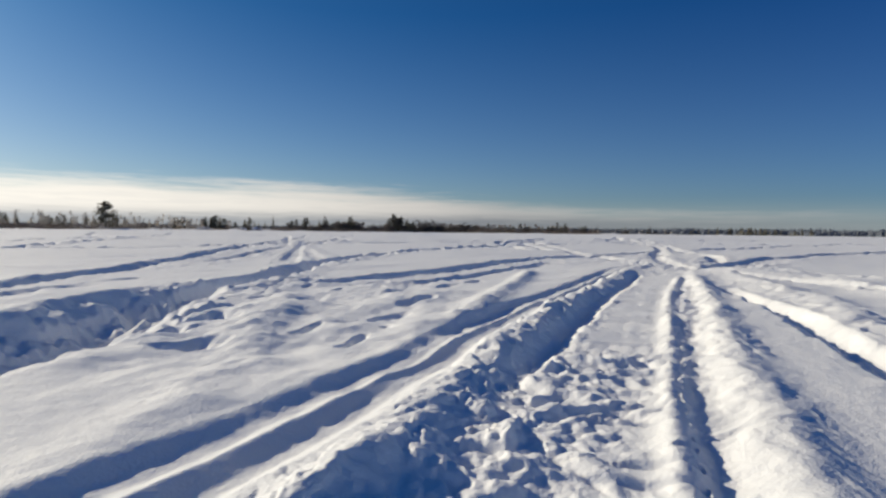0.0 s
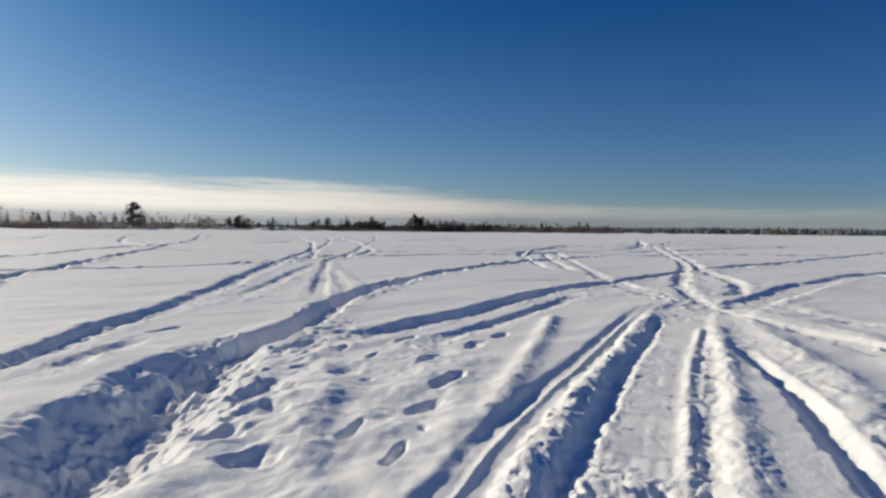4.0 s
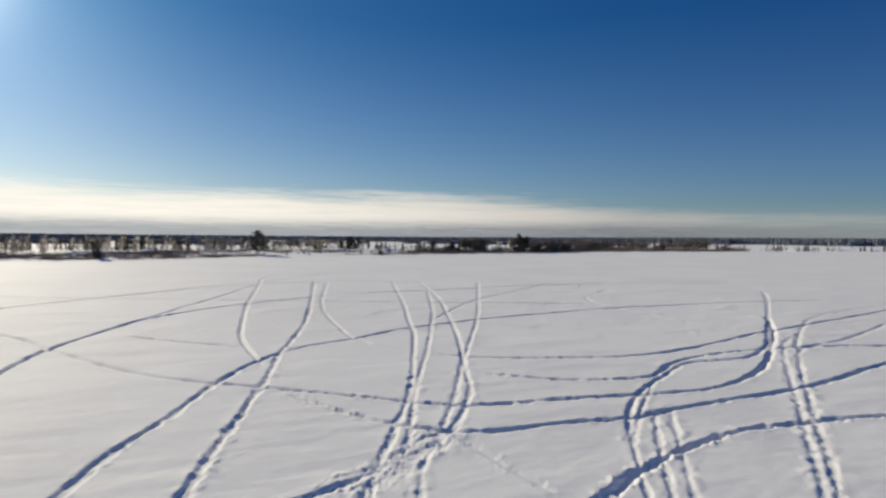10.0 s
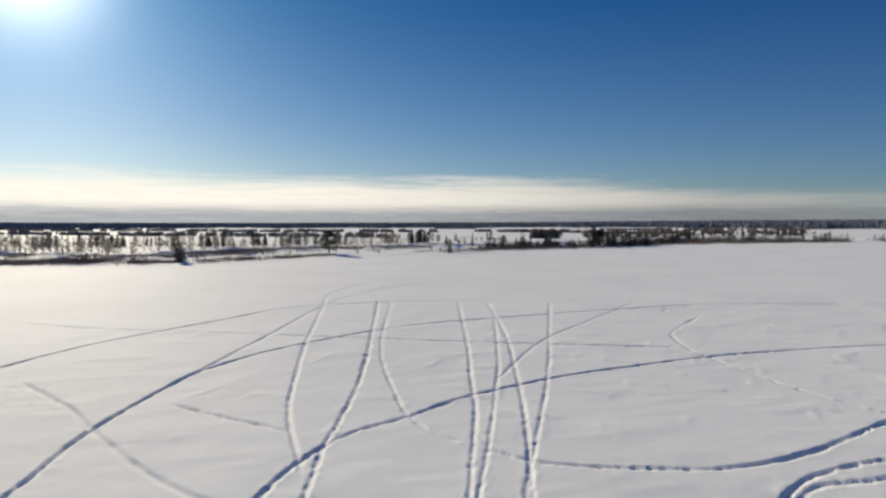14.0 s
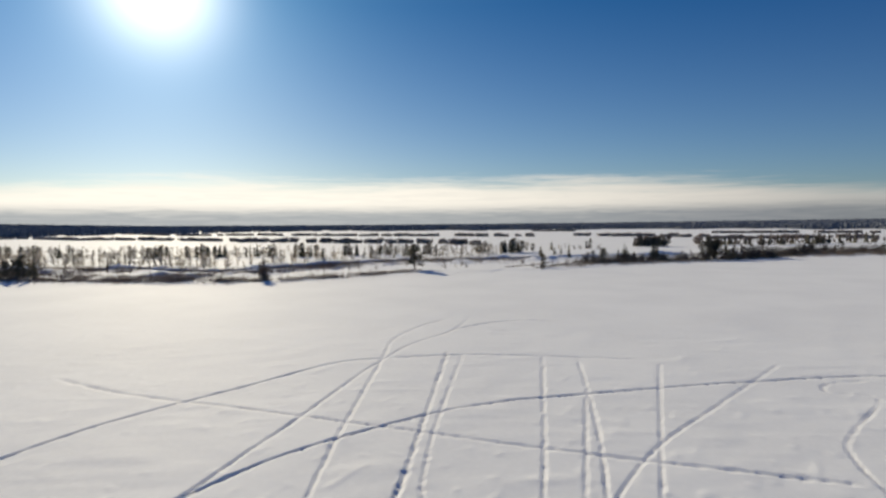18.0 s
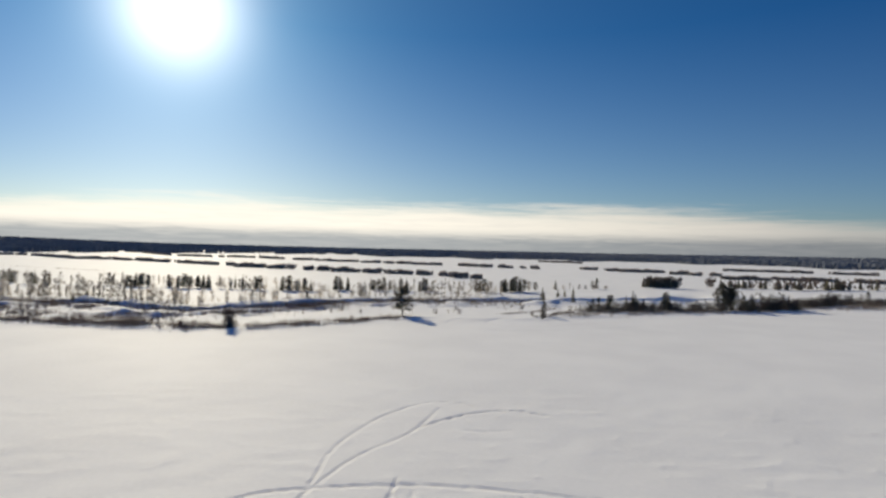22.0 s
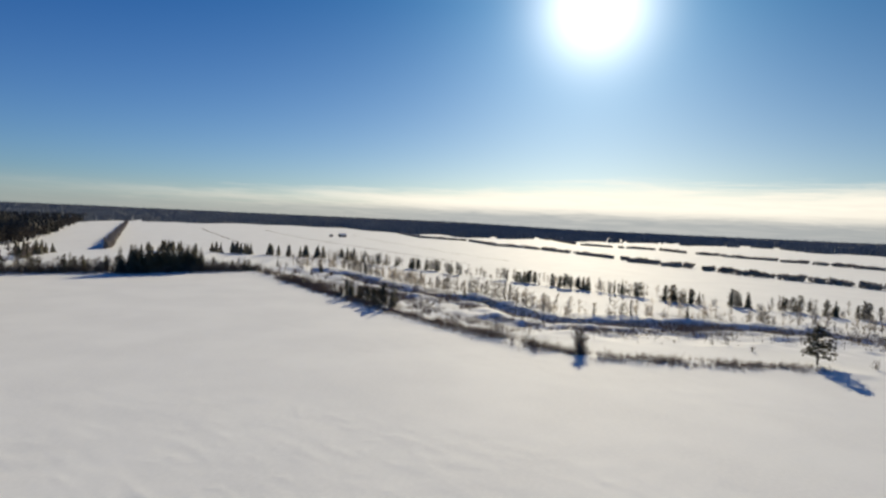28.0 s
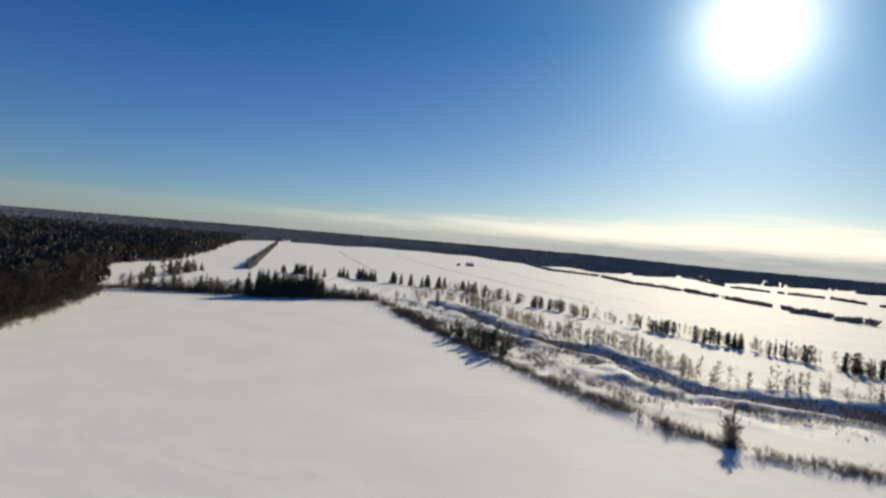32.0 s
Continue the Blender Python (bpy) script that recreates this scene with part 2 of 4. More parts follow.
# far and middle trails
trail(0.33, 0.105, 0.0048, 0.45, (-21, 13), (-23.5, 16.5), (-25.4, 20), (-28, 24.4), (-30.6, 31.2), (-31.8, 36), (-31.2, 43), (-28.5, 51.2), (-25, 58), (-18.1, 65.6), (-6.9, 75.8), (6.1, 85.8), (23.4, 92.6))
trail(0.318, 0.0854, 0.006, 0.52, (-10.6, 7.5), (-12.1, 11.2), (-13.1, 13.8), (-13.8, 17), (-15, 21.1), (-15.7, 25.4), (-15.3, 29.3), (-13.6, 32.6), (-11.4, 37.5), (-7.6, 42.9), (-4.3, 46.6), (3, 53.5), (7.8, 57.5), (15.1, 62.3), (26, 68))
trail(0.292, 0.078, 0.0072, 0.8, (-5.2, 4.2), (-7.6, 7.9), (-9.2, 11.9), (-10.8, 15.9), (-13.4, 22.5), (-15.6, 27.4), (-17.1, 31.6), (-19.7, 38.1), (-25.5, 50.4), (-37.3, 74.4))
trail(0.313, 0.0687, 0.0048, 0.39, (-14.7, 24.4), (-15.7, 25.6), (-18.3, 28.5), (-20.9, 31.8), (-24.6, 37.6), (-31.1, 48.4), (-41.9, 67.6), (-44.3, 71.6), (-46.8, 76.5), (-48.6, 83), (-49.3, 88.5), (-48.8, 94), (-47, 97), (-44, 98.2), (-41, 96.4))
trail(0.313, 0.0687, 0.0042, 0.39, (-30.6, 31.5), (-33.2, 40), (-35.7, 48.5), (-39.7, 60.6), (-42.6, 71.6), (-43.3, 77), (-43, 83.7), (-44.1, 89.3), (-46, 95.7))
trail(0.34, 0.10, 0.003, 0.35, (-44, 20), (-46.5, 30.2), (-47.8, 38.4), (-47.4, 45.7), (-46.5, 52.3), (-45.3, 62.5), (-41.9, 67.6), (-34.8, 73.3), (-26.4, 77.5), (-16.3, 81.2))
trail(0.36, 0.075, 0.0018, 0.35, (-65.9, 44.5), (-54.6, 45), (-42, 47.7), (-30.3, 50), (-19.5, 51.9), (-9.7, 54), (1.6, 56.7))
trail(0.25, 0.055, 0.006, 0.6, (-34.5, 72.9), (-26.8, 55.6), (-21.8, 45.4), (-17.1, 37.8), (-13.9, 33.2), (-11.3, 31), (-8.6, 30.1))
trail(0.27, 0.095, 0.0042, 0.45, (-8.6, 30.0), (-5, 29.4), (-0.4, 30.5), (2.6, 31.8), (6.2, 34.9), (10.3, 40), (16.3, 46.9), (30, 62))
trail(0.258, 0.058, 0.006, 0.55, (-26.4, 77.5), (-16.4, 51.7), (-12.5, 40.9), (-10.6, 35.9), (-8.4, 28.5), (-6.7, 22.5), (-5.8, 17.8), (-5.2, 14.5), (-4.4, 10.7), (-3.95, 8.3), (-3.6, 6.4), (-3.4, 4.6), (-3.15, 3.6), (-3.05, 2.5), (-2.9, 1))
trail(0.232, 0.05, 0.006, 0.55, (-17.8, 65.7), (-12.3, 47.2), (-10.3, 39.3), (-8.3, 31), (-6.5, 22.5), (-5.2, 17.5), (-4.6, 14.2))
trail(0.258, 0.058, 0.006, 0.55, (-22.1, 77.4), (-14.4, 57.4), (-9.5, 42.1), (-7, 33.5), (-5.2, 26.5), (-4.3, 23.1), (-3.95, 19.5), (-4.1, 17.2), (-4.9, 15.4), (-5.6, 13.7), (-6.8, 12.1), (-8.7, 10.8), (-11, 10.3), (-15, 10.4), (-22, 12))
trail(0.232, 0.05, 0.006, 0.55, (-14.2, 80.4), (-9.5, 54.3), (-7.6, 42.9), (-6.4, 34), (-5.5, 27), (-4.7, 22), (-4.3, 18.1), (-4, 14))
trail(0.224, 0.0264, 0.004, 0.5, (-4, 14), (-3.45, 9.5), (-3.1, 6.5))
trail(0.258, 0.051, 0.0048, 0.39, (-10.8, 41.6), (-10.7, 49.7), (-9.9, 57.8), (-7, 69.8), (-3, 86.1))
trail(0.26, 0.09, 0.0042, 0.52, (-27.8, 29.6), (-23.8, 29), (-19.6, 28.6), (-17.7, 28))
trail(0.36, 0.075, 0.003, 0.2, (-41.4, 29.5), (-33, 27), (-27.7, 24.7), (-21.6, 22.4), (-17.3, 21.3), (-13.4, 21.2))
trail(0.32, 0.095, 0.0048, 0.6, (-16.5, 21.2), (-12.4, 21.2), (-6.8, 20.9), (-3.9, 21), (-0.4, 22.7), (2.9, 24.4), (5.3, 25.7), (7.6, 28.5), (9.6, 32.5), (13, 42.5), (15.4, 52))
trail(0.206, 0.055, 0.0048, 0.52, (4.7, 83.3), (1, 80.1), (0.6, 77), (4.2, 76.6), (1.5, 66.3), (0.9, 62), (2, 56.6), (3.8, 53.0), (7.6, 46.8), (10.3, 43.8), (12.2, 42.2), (16, 38.2))
trail(0.318, 0.09, 0.0048, 0.55, (-11.8, 21), (-9, 19.4), (-6.3, 18.3), (-3.9, 18), (-2.2, 18.6), (-0.4, 19.8), (1.7, 20.9), (3.7, 22.5), (6.1, 24.5), (8.8, 26.7), (11.5, 29.2), (15.4, 33.5), (24, 41))
trail(0.27, 0.088, 0.0048, 0.6, (-4.6, 26), (-1.7, 25.7), (0.7, 26.1), (3.2, 27.3), (4.3, 29.7), (5.8, 32.2), (9.3, 35.2), (15.1, 38.4), (18.2, 39.4), (26, 42))
trail(0.258, 0.0625, 0.006, 0.52, (1.7, 18.5), (1.8, 20.9), (2.4, 24.1), (3.8, 27.5), (5.6, 31), (8.8, 33.2), (11, 37.2), (12.8, 43), (15.8, 53), (19.6, 66), (22.5, 77))
trail(0.292, 0.0968, 0.0078, 0.9, (-1.74, 5.6), (-1.72, 7.0), (-1.6, 8.2), (-1.25, 9.6), (-0.4, 12.1), (1, 15.1), (2.9, 18), (5.1, 20.3), (8, 22.3), (11.1, 23.7), (15, 24.3), (24, 25))
trail(0.206, 0.0396, 0.006, 0.7, (34, 71), (29.6, 64.7), (19.8, 53.3), (14.8, 43.1), (11.3, 33), (8.9, 25), (6.9, 18), (5.4, 13), (4.6, 9.8), (3.9, 8.2), (3.3, 7.4))
trail(0.206, 0.0396, 0.006, 0.7, (13.6, 41), (11.6, 36.3), (7.5, 21.5), (5.8, 15.5), (4.5, 12), (3.4, 9.2), (2.9, 7.2), (2.5, 5.8))
trail(0.292, 0.0458, 0.0042, 0.39, (24, 51), (22.8, 49.4), (17, 41.5), (13.3, 37.5), (11.5, 34))
trail(0.22, 0.03, 0.006, 0.5, (-3.7, 17.5), (-2.1, 15.9), (-0.4, 14.2), (1.0, 13.1))
trail(0.172, 0.044, 0.005, 0.52, (3.3, 26.5), (1.9, 19.9), (1.7, 16.9), (1.8, 12.5))
trail(0.172, 0.0396, 0.005, 0.52, (2.8, 22.8), (2.4, 17), (2.2, 12.1))
trail(0.172, 0.0308, 0.005, 0.52, (3.4, 22.9), (2.85, 15.5), (2.6, 12.2), (2.5, 10.4), (2.6, 8.4), (2.7, 7.4))
trail(0.42, 0.10, 0.003, 0.3, (-43.5, 85), (-42.9, 88.8), (-41.8, 92.9), (-41, 94.8), (-38.7, 97.7), (-35.5, 99.2), (-32, 99.2))
trail(0.36, 0.05, 0.003, 0.3, (-42, 86.6), (-40.3, 87.6), (-38.3, 88.6), (-35.8, 90.1), (-33.5, 92.4))
trail(0.3, 0.04, 0.003, 0.3, (-85, 90), (-83.2, 91.3), (-78.5, 95), (-74.3, 98.1), (-70, 100.9), (-62, 105))
# loops driven beside the lone pine
trail(1.3, 0.07, 0.0, 0.2, (-40, 198), (-49.5, 185.3), (-60.4, 171), (-68.3, 164.2), (-76.2, 161), (-84.6, 162.8), (-89, 168), (-89.3, 176.3), (-85.2, 187.6), (-77.1, 191.2))
trail(1.3, 0.07, 0.0, 0.2, (-43, 212), (-52.7, 197.3), (-61.8, 180.3), (-68.5, 172.1), (-75.5, 170.3), (-80.5, 176), (-79.9, 185.6), (-74.3, 193.8))
# the wide churned trail and its neighbours close to the start
trail(0.3, 0.06, 0.008, 0.6, (-1.2, 3.9), (-1.13, 4.28), (-0.83, 4.7), (-0.51, 5.4), (-0.16, 5.84), (0.4, 6.9), (1.2, 8.2), (2.1, 9.4), (3.5, 11.2), (6.4, 14.6), (10.8, 18.5), (14.7, 22.7), (22, 30))
trail(0.17, 0.035, 0.006, 0.5, (-0.45, 4.0), (-0.2, 4.6), (0.2, 5.3), (0.9, 6.6), (1.5, 7.6))
trail(0.09, 0.024, 0.003, 0.12, (-0.97, -0.6), (-0.69, 0.4), (-0.42, 1.1), (-0.17, 1.65), (0.07, 2.32), (0.37, 2.98), (0.81, 3.98), (1.43, 5.38), (2.05, 6.6))
trail(0.10, 0.028, 0.004, 0.15, (-0.83, -0.6), (-0.55, 0.4), (-0.27, 1.1), (-0.06, 1.65), (0.18, 2.3), (0.47, 2.96), (0.9, 3.92), (1.5, 5.33), (2.12, 6.6))
trail(0.11, 0.042, 0.0, 0.4, (-0.06, 0.85), (0.05, 1.15), (0.16, 1.5), (0.28, 1.82), (0.41, 2.14), (0.64, 2.7), (0.88, 3.3), (1.36, 4.36), (2.05, 6.0))
ridge(0.065, 0.020, 1.1, (-0.7, -0.6), (-0.4, 0.3), (-0.13, 1.0), (0.13, 1.8), (0.28, 2.2), (0.48, 2.7), (0.76, 3.38), (1.23, 4.49), (1.77, 5.57))
trail(0.46, 0.02, 0.0, 0.1, (-0.35, -0.6), (-0.05, 0.2), (0.18, 0.9), (0.34, 1.4), (0.52, 1.82), (0.68, 2.25), (0.9, 2.84), (1.32, 3.79), (1.82, 4.9), (2.6, 6.6))
ridge(0.035, 0.022, 0.3, (0.0, -0.2), (0.2, 0.4), (0.5, 1.3), (0.71, 1.82), (0.89, 2.29), (1.1, 2.84), (1.45, 3.7), (2.0, 4.9))
trail(0.10, 0.022, 0.0, 0.6, (0.05, -0.2), (0.28, 0.5), (0.58, 1.3), (0.79, 1.82), (0.89, 2.06), (1.12, 2.6), (1.46, 3.37), (2.07, 4.9))
ridge(0.08, 0.024, 0.4, (0.2, -0.2), (0.42, 0.5), (0.72, 1.3), (0.93, 1.82), (1.02, 2.07), (1.24, 2.6), (1.54, 3.37), (2.15, 4.91))
trail(0.11, 0.05, 0.004, 0.35, (0.8, -0.2), (1.0, 0.6), (1.2, 1.3), (1.37, 1.84), (1.44, 2.08), (1.59, 2.52), (1.73, 2.98), (1.88, 3.63), (2.04, 4.42))
ridge(0.13, 0.030, 0.35, (1.55, 1.7), (1.84, 2.5), (2.06, 3.02), (2.2, 3.48), (2.35, 4.26), (2.74, 5.45))
trail(0.30, 0.006, 0.0, 0.3, (1.6, 1.6), (1.78, 2.3), (1.95, 2.82), (2.05, 3.4), (2.22, 4.36), (2.4, 5.24))
ridge(0.16, 0.025, 0.45, (2.87, 3.6), (3.26, 4.69), (3.21, 5.31), (3.03, 6.09))
trail(0.43, 0.04, 0.0085, 0.5, (2.7, 6), (3.9, 7.6), (5.6, 9.5), (8.9, 12.8), (14, 16), (24, 20))
trail(0.26, 0.03, 0.004, 0.5, (2.5, 6.8), (2.7, 5.9), (2.85, 5.1), (2.95, 4.5), (3, 3.8), (2.9, 2.6), (2.6, 1.4))
trail(0.24, 0.024, 0.006, 0.6, (3.9, 7.2), (3.6, 6.1), (3.8, 5.4), (4.4, 4.6), (5.4, 3.8))
trail(0.26, 0.024, 0.006, 0.7, (2.6, 11.1), (2.4, 8.4), (2.6, 7.4), (2.75, 6.3))
trail(0.47, 0.23, 0.0, 1.3, (-1.7, -0.4), (-1.68, 0.8), (-1.66, 1.7), (-1.68, 2.1), (-1.72, 2.55), (-1.82, 3.1), (-1.87, 3.7), (-1.87, 4.2))
trail(0.28, 0.11, 0.010, 0.7, (-1.8, 2.5), (-1.86, 3.0), (-1.88, 3.5), (-1.85, 3.9), (-1.77, 4.36), (-1.68, 5.31), (-1.72, 6.4), (-1.7, 7.2))
trail(0.6, 0.012, 0.0, 0.6, (-1.35, 2.6), (-1.45, 3.1), (-1.5, 3.6), (-1.45, 4.3), (-1.3, 5.0))
ridge(0.09, 0.018, 0.2, (-0.6, 0.6), (-0.65, 1.4), (-0.70, 1.8), (-0.74, 2.0), (-0.8, 2.3), (-0.85, 2.8))
ridge(0.08, 0.03, 0.2, (0.02, 2.5), (0.11, 2.74), (0.3, 3.54), (0.76, 5.5))
trail(0.24, 0.08, 0.006, 0.5, (-2.95, 1.6), (-3.05, 2.8), (-3.11, 3.53), (-3.19, 3.91), (-3.43, 4.83), (-3.42, 5.57), (-3.5, 6.6))
trail(0.19, 0.03, 0.0065, 0.4, (-2, 6.7), (-2.6, 9), (-3.5, 12.7), (-4.2, 15.5))
trail(0.19, 0.02, 0.007, 0.4, (-1.6, 6.7), (-2.1, 8.6), (-3.1, 11.7))
trail(0.16, 0.03, 0.0065, 0.4, (-2.62, 3.0), (-2.7, 3.6), (-2.75, 4.2))
# deep footprints: middle, half length, half width, turn, depth
for fx, fy, fa, fb, fturn, fd in (
        (-1.37, 2.62, 0.27, 0.12, 68, 0.10), (-1.15, 2.11, 0.16, 0.10, 45, 0.10), (-1.27, 1.9, 0.13, 0.09, 20, 0.09), (-0.97, 1.84, 0.11, 0.09, 40, 0.10),
        (-1.09, 2.42, 0.13, 0.10, 25, 0.08), (-1.4, 3.95, 0.30, 0.11, 75, 0.09), (-1.01, 3.8, 0.14, 0.07, 80, 0.07), (-0.35, 3.54, 0.20, 0.05, 72, 0.06),
        (-0.89, 3.17, 0.14, 0.08, 55, 0.06), (-0.6, 2.21, 0.19, 0.036, 78, 0.08), (-0.3, 2.56, 0.10, 0.05, 55, 0.06), (-0.36, 1.98, 0.13, 0.038, 75, 0.07),
        (-0.28, 2.24, 0.09, 0.06, 75, 0.05), (-0.2, 3.0, 0.12, 0.06, 60, 0.06), (-1.08, 2.82, 0.13, 0.09, 30, 0.07), (-1.21, 3.31, 0.12, 0.07, 25, 0.05),
        (-2.05, 2.95, 0.16, 0.05, 75, 0.07), (-2.81, 4.6, 0.16, 0.06, 70, 0.06), (-0.7, 3.02, 0.08, 0.05, 60, 0.05), (-0.74, 3.58, 0.10, 0.05, 70, 0.05),
        (1.66, 2.12, 0.16, 0.08, 75, 0.09), (-0.62, 4.25, 0.15, 0.06, 65, 0.06), (-0.05, 4.1, 0.14, 0.06, 70, 0.05), (0.2, 4.6, 0.15, 0.05, 65, 0.05)):
    HOLES.append((fx, fy, fa * 0.95, fb * 0.8, radians(fturn), fd))
trail(0.28, 0.0, 0.0, 1.6, (0.05, 0.95), (0.2, 1.2), (0.36, 1.5), (0.44, 1.75))
# churned crossings
trail(1.3, 0.03, 0.0, 1.9, (-5.4, 13.6), (-4.9, 15.2), (-4.2, 17.6))
trail(0.5, 0.02, 0.0, 0.6, (2.1, 5.7), (2.6, 6.7), (3.1, 7.7))

RIVER = [(-470, -20), (-380, 40), (-300, 88), (-228, 111), (-202, 131), (-170, 134), (-158, 151), (-151, 179), (-136, 205),
         (-123, 222), (-99, 245), (-60, 290), (0, 350), (90, 415), (190, 470), (330, 540)]
EDGE = [(-120, -30), (-190, -42), (-262, -60), (-284, -36), (-290, 0), (-297, 40), (-279, 62), (-226, 77), (-185, 91), (-156, 103), (-124, 120),
        (-112, 145), (-104, 166), (-84, 180), (-66, 206), (-28, 258), (20, 317), (98, 373), (190, 428), (330, 490)]


def polar_axes():
    fine = np.radians(np.arange(-47.0, 62.0, 0.16))
    mid = np.radians(np.arange(62.0, 122.0, 0.3))
    rest = np.radians(np.arange(122.0, 313.0, 3.0))
    angles = np.concatenate([fine, mid, rest])
    radii = [0.35]
    while radii[-1] < 4900:
        r = radii[-1]
        ratio = 0.03 if r < 0.7 else 0.0055 if r < 40 else 0.0042 if r < 118 else 0.011 if r < 150 else 0.0042 if r < 225 else 0.006 if r < 330 else 0.05
        radii.append(r * (1 + ratio))
    return angles, np.array(radii)


def near_line(x, y, angles, radii, line, reach):
    """For every short piece of a line: the ground points within reach, their distance, side offset and way along."""
    along = 0.0
    for p, q in zip(line[:-1], line[1:]):
        d = q - p
        size = float(np.hypot(*d))
        if size < 1e-6:
            continue
        mid = (p + q) / 2
        r = float(np.hypot(*mid))
        span = size / 2 + reach
        lo, hi = np.searchsorted(radii, [max(r - span, 0.2), r + span])
        turn = math.atan2(-mid[0], mid[1])
        if turn < angles[0]:
            turn += 2 * math.pi
        wide = math.asin(min(1.0, span / max(r, span)))
        a, b = np.searchsorted(angles, [turn - wide, turn + wide])
        if hi > lo and b > a:
            gx, gy = x[lo:hi, a:b], y[lo:hi, a:b]
            ux, uy = d / size
            s = (gx - p[0]) * ux + (gy - p[1]) * uy
            off = (gx - p[0]) * -uy + (gy - p[1]) * ux
            inside = np.clip(s, 0, size)
            dist = np.hypot(gx - p[0] - inside * ux, gy - p[1] - inside * uy)
            yield (slice(lo, hi), slice(a, b)), dist, off, along + inside
        along += size


def hill(a):
    """Height of the low far ridge by the heading (radians to the left of +y)."""
    return np.interp(np.degrees(a), (-52, -10, 0, 15, 40, 58, 70, 105, 120, 135), (22, 20, 16, 9, 6, 10, 32, 34, 26, 20))


def build_ground():
    angles, radii = polar_axes()
    x = -radii[:, None] * np.sin(angles)[None]
    y = radii[:, None] * np.cos(angles)[None]
    far = radii[:, None] + 0 * x
    z = 0.10 * (grain(x * 0.09, y * 0.09, 1) - 0.5) * step(far, 4, 30) + 0.05 * (grain(x * 0.4, y * 0.4, 2) - 0.5)
    # wind-blown ripples, long across the slope
    along, across = x * 0.84 + y * 0.54, -x * 0.54 + y * 0.84
    z += 0.026 * (grain(along * 0.5, across * 1.6, 3) - 0.5) * (1 - 0.6 * step(far, 15, 50)) + 0.012 * (grain(along * 2.1, across * 5.0, 4) - 0.5) * (1 - step(far, 15, 40))
    z += 0.024 * (grain(along * 0.3, across * 0.95, 5) - 0.5) * step(far, 15, 45) * (1 - 0.6 * step(far, 50, 90)) * (1 - step(far, 120, 200))
    z += (0.02 * step(grain(along * 0.22, across * 0.7, 6), 0.62, 0.9) + 0.03 * step(grain(x * 0.9, y * 0.9, 7), 0.74, 0.95)) * step(far, 20, 45) * (1 - step(far, 160, 260))
    z *= 1 - 0.6 * step(far, 100, 300)
    cut, bank, rough, lugs, strewn = (np.zeros_like(z) for _ in range(5))
    lumps = 0.5 * grain(x * 5, y * 5, 11) + 0.3 * grain(x * 11, y * 11, 12) + 0.2 * grain(x * 23, y * 23, 13)
    waves = grain(x * 2.3, y * 2.3, 19)
    for k, (width, depth, edge, rag, places) in enumerate(TRAILS):
        long = sum(math.dist(p, q) for p, q in zip(places[:-1], places[1:]))
        tip = min(1.6, 0.2 * long)
        line = smooth_line(places, 0.25 if np.abs(np.array(places)).max() < 14 else 0.7)
        for at, dist, off, run in near_line(x, y, angles, radii, line, width / 2 + 0.65):
            half = width / 2 * (0.82 + 0.36 * grain(run * 0.8, run * 0 + k, 21)) * (1 - 0.16 * step(far[at], 10, 26))
            ragged = dist + ((lumps[at] - 0.5) * (0.15 + 0.1 * step(far[at], 5, 12)) + (waves[at] - 0.5) * 0.18 * step(far[at], 5, 14)) * rag
            flank = width * 0.5 if depth > 0.2 else 0.06 if width == 0.46 else min(0.03 + 0.06 * rag, width * 0.5)
            pit = depth * (0.75 + 0.5 * grain(run * 0.6, run * 0 + k, 22)) * (1 - step(ragged, half - flank, half + flank))
            pit *= (1 if long < 0.6 else step(run, 0, tip) * (1 - step(run, long - tip, long))) * (1 + 0.6 * step(far[at], 22, 50))
            cut[at] = np.maximum(cut[at], pit)
            rim = np.exp(-(((ragged - half - 0.13) / 0.10) ** 2)) * edge * (0.4 + 1.2 * grain(run * 1.3, run * 0 + k + np.sign(off) * 7, 23))
            bank[at] = np.maximum(bank[at], rim)
            if width == 0.46:
                lugs[at] = np.where(dist < 0.21, -np.clip(np.sin(run * 2 * math.pi / 0.075 + 3 * off), 0, 1) ** 2 * (0.6 + 0.8 * grain(run * 9, off * 30, 27)), lugs[at])
            strewn[at] = np.maximum(strewn[at], min(rag, 1) * np.exp(-((dist / (half + 0.07 + 0.27 * step(far[at], 4.5, 9))) ** 4)))
            rough[at] = np.maximum(rough[at], rag * np.exp(-((dist / (half + 0.06 + 0.2 * step(far[at], 5, 14))) ** 4)))
    heap = np.zeros_like(z)
    for width, tall, rag, places in RIDGES:
        for at, dist, off, run in near_line(x, y, angles, radii, smooth_line(places, 0.25), width * 2 + 0.4):
            ragged = dist + (lumps[at] - 0.5) * 0.06 * rag
            top = tall * (0.7 + 0.6 * grain(run * 2.5, run * 0 + tall * 900, 24))
            heap[at] = np.maximum(heap[at], top * np.exp(-((ragged / width) ** 2)))
            rough[at] = np.maximum(rough[at], rag * np.exp(-((dist / (width + 0.04)) ** 4)))
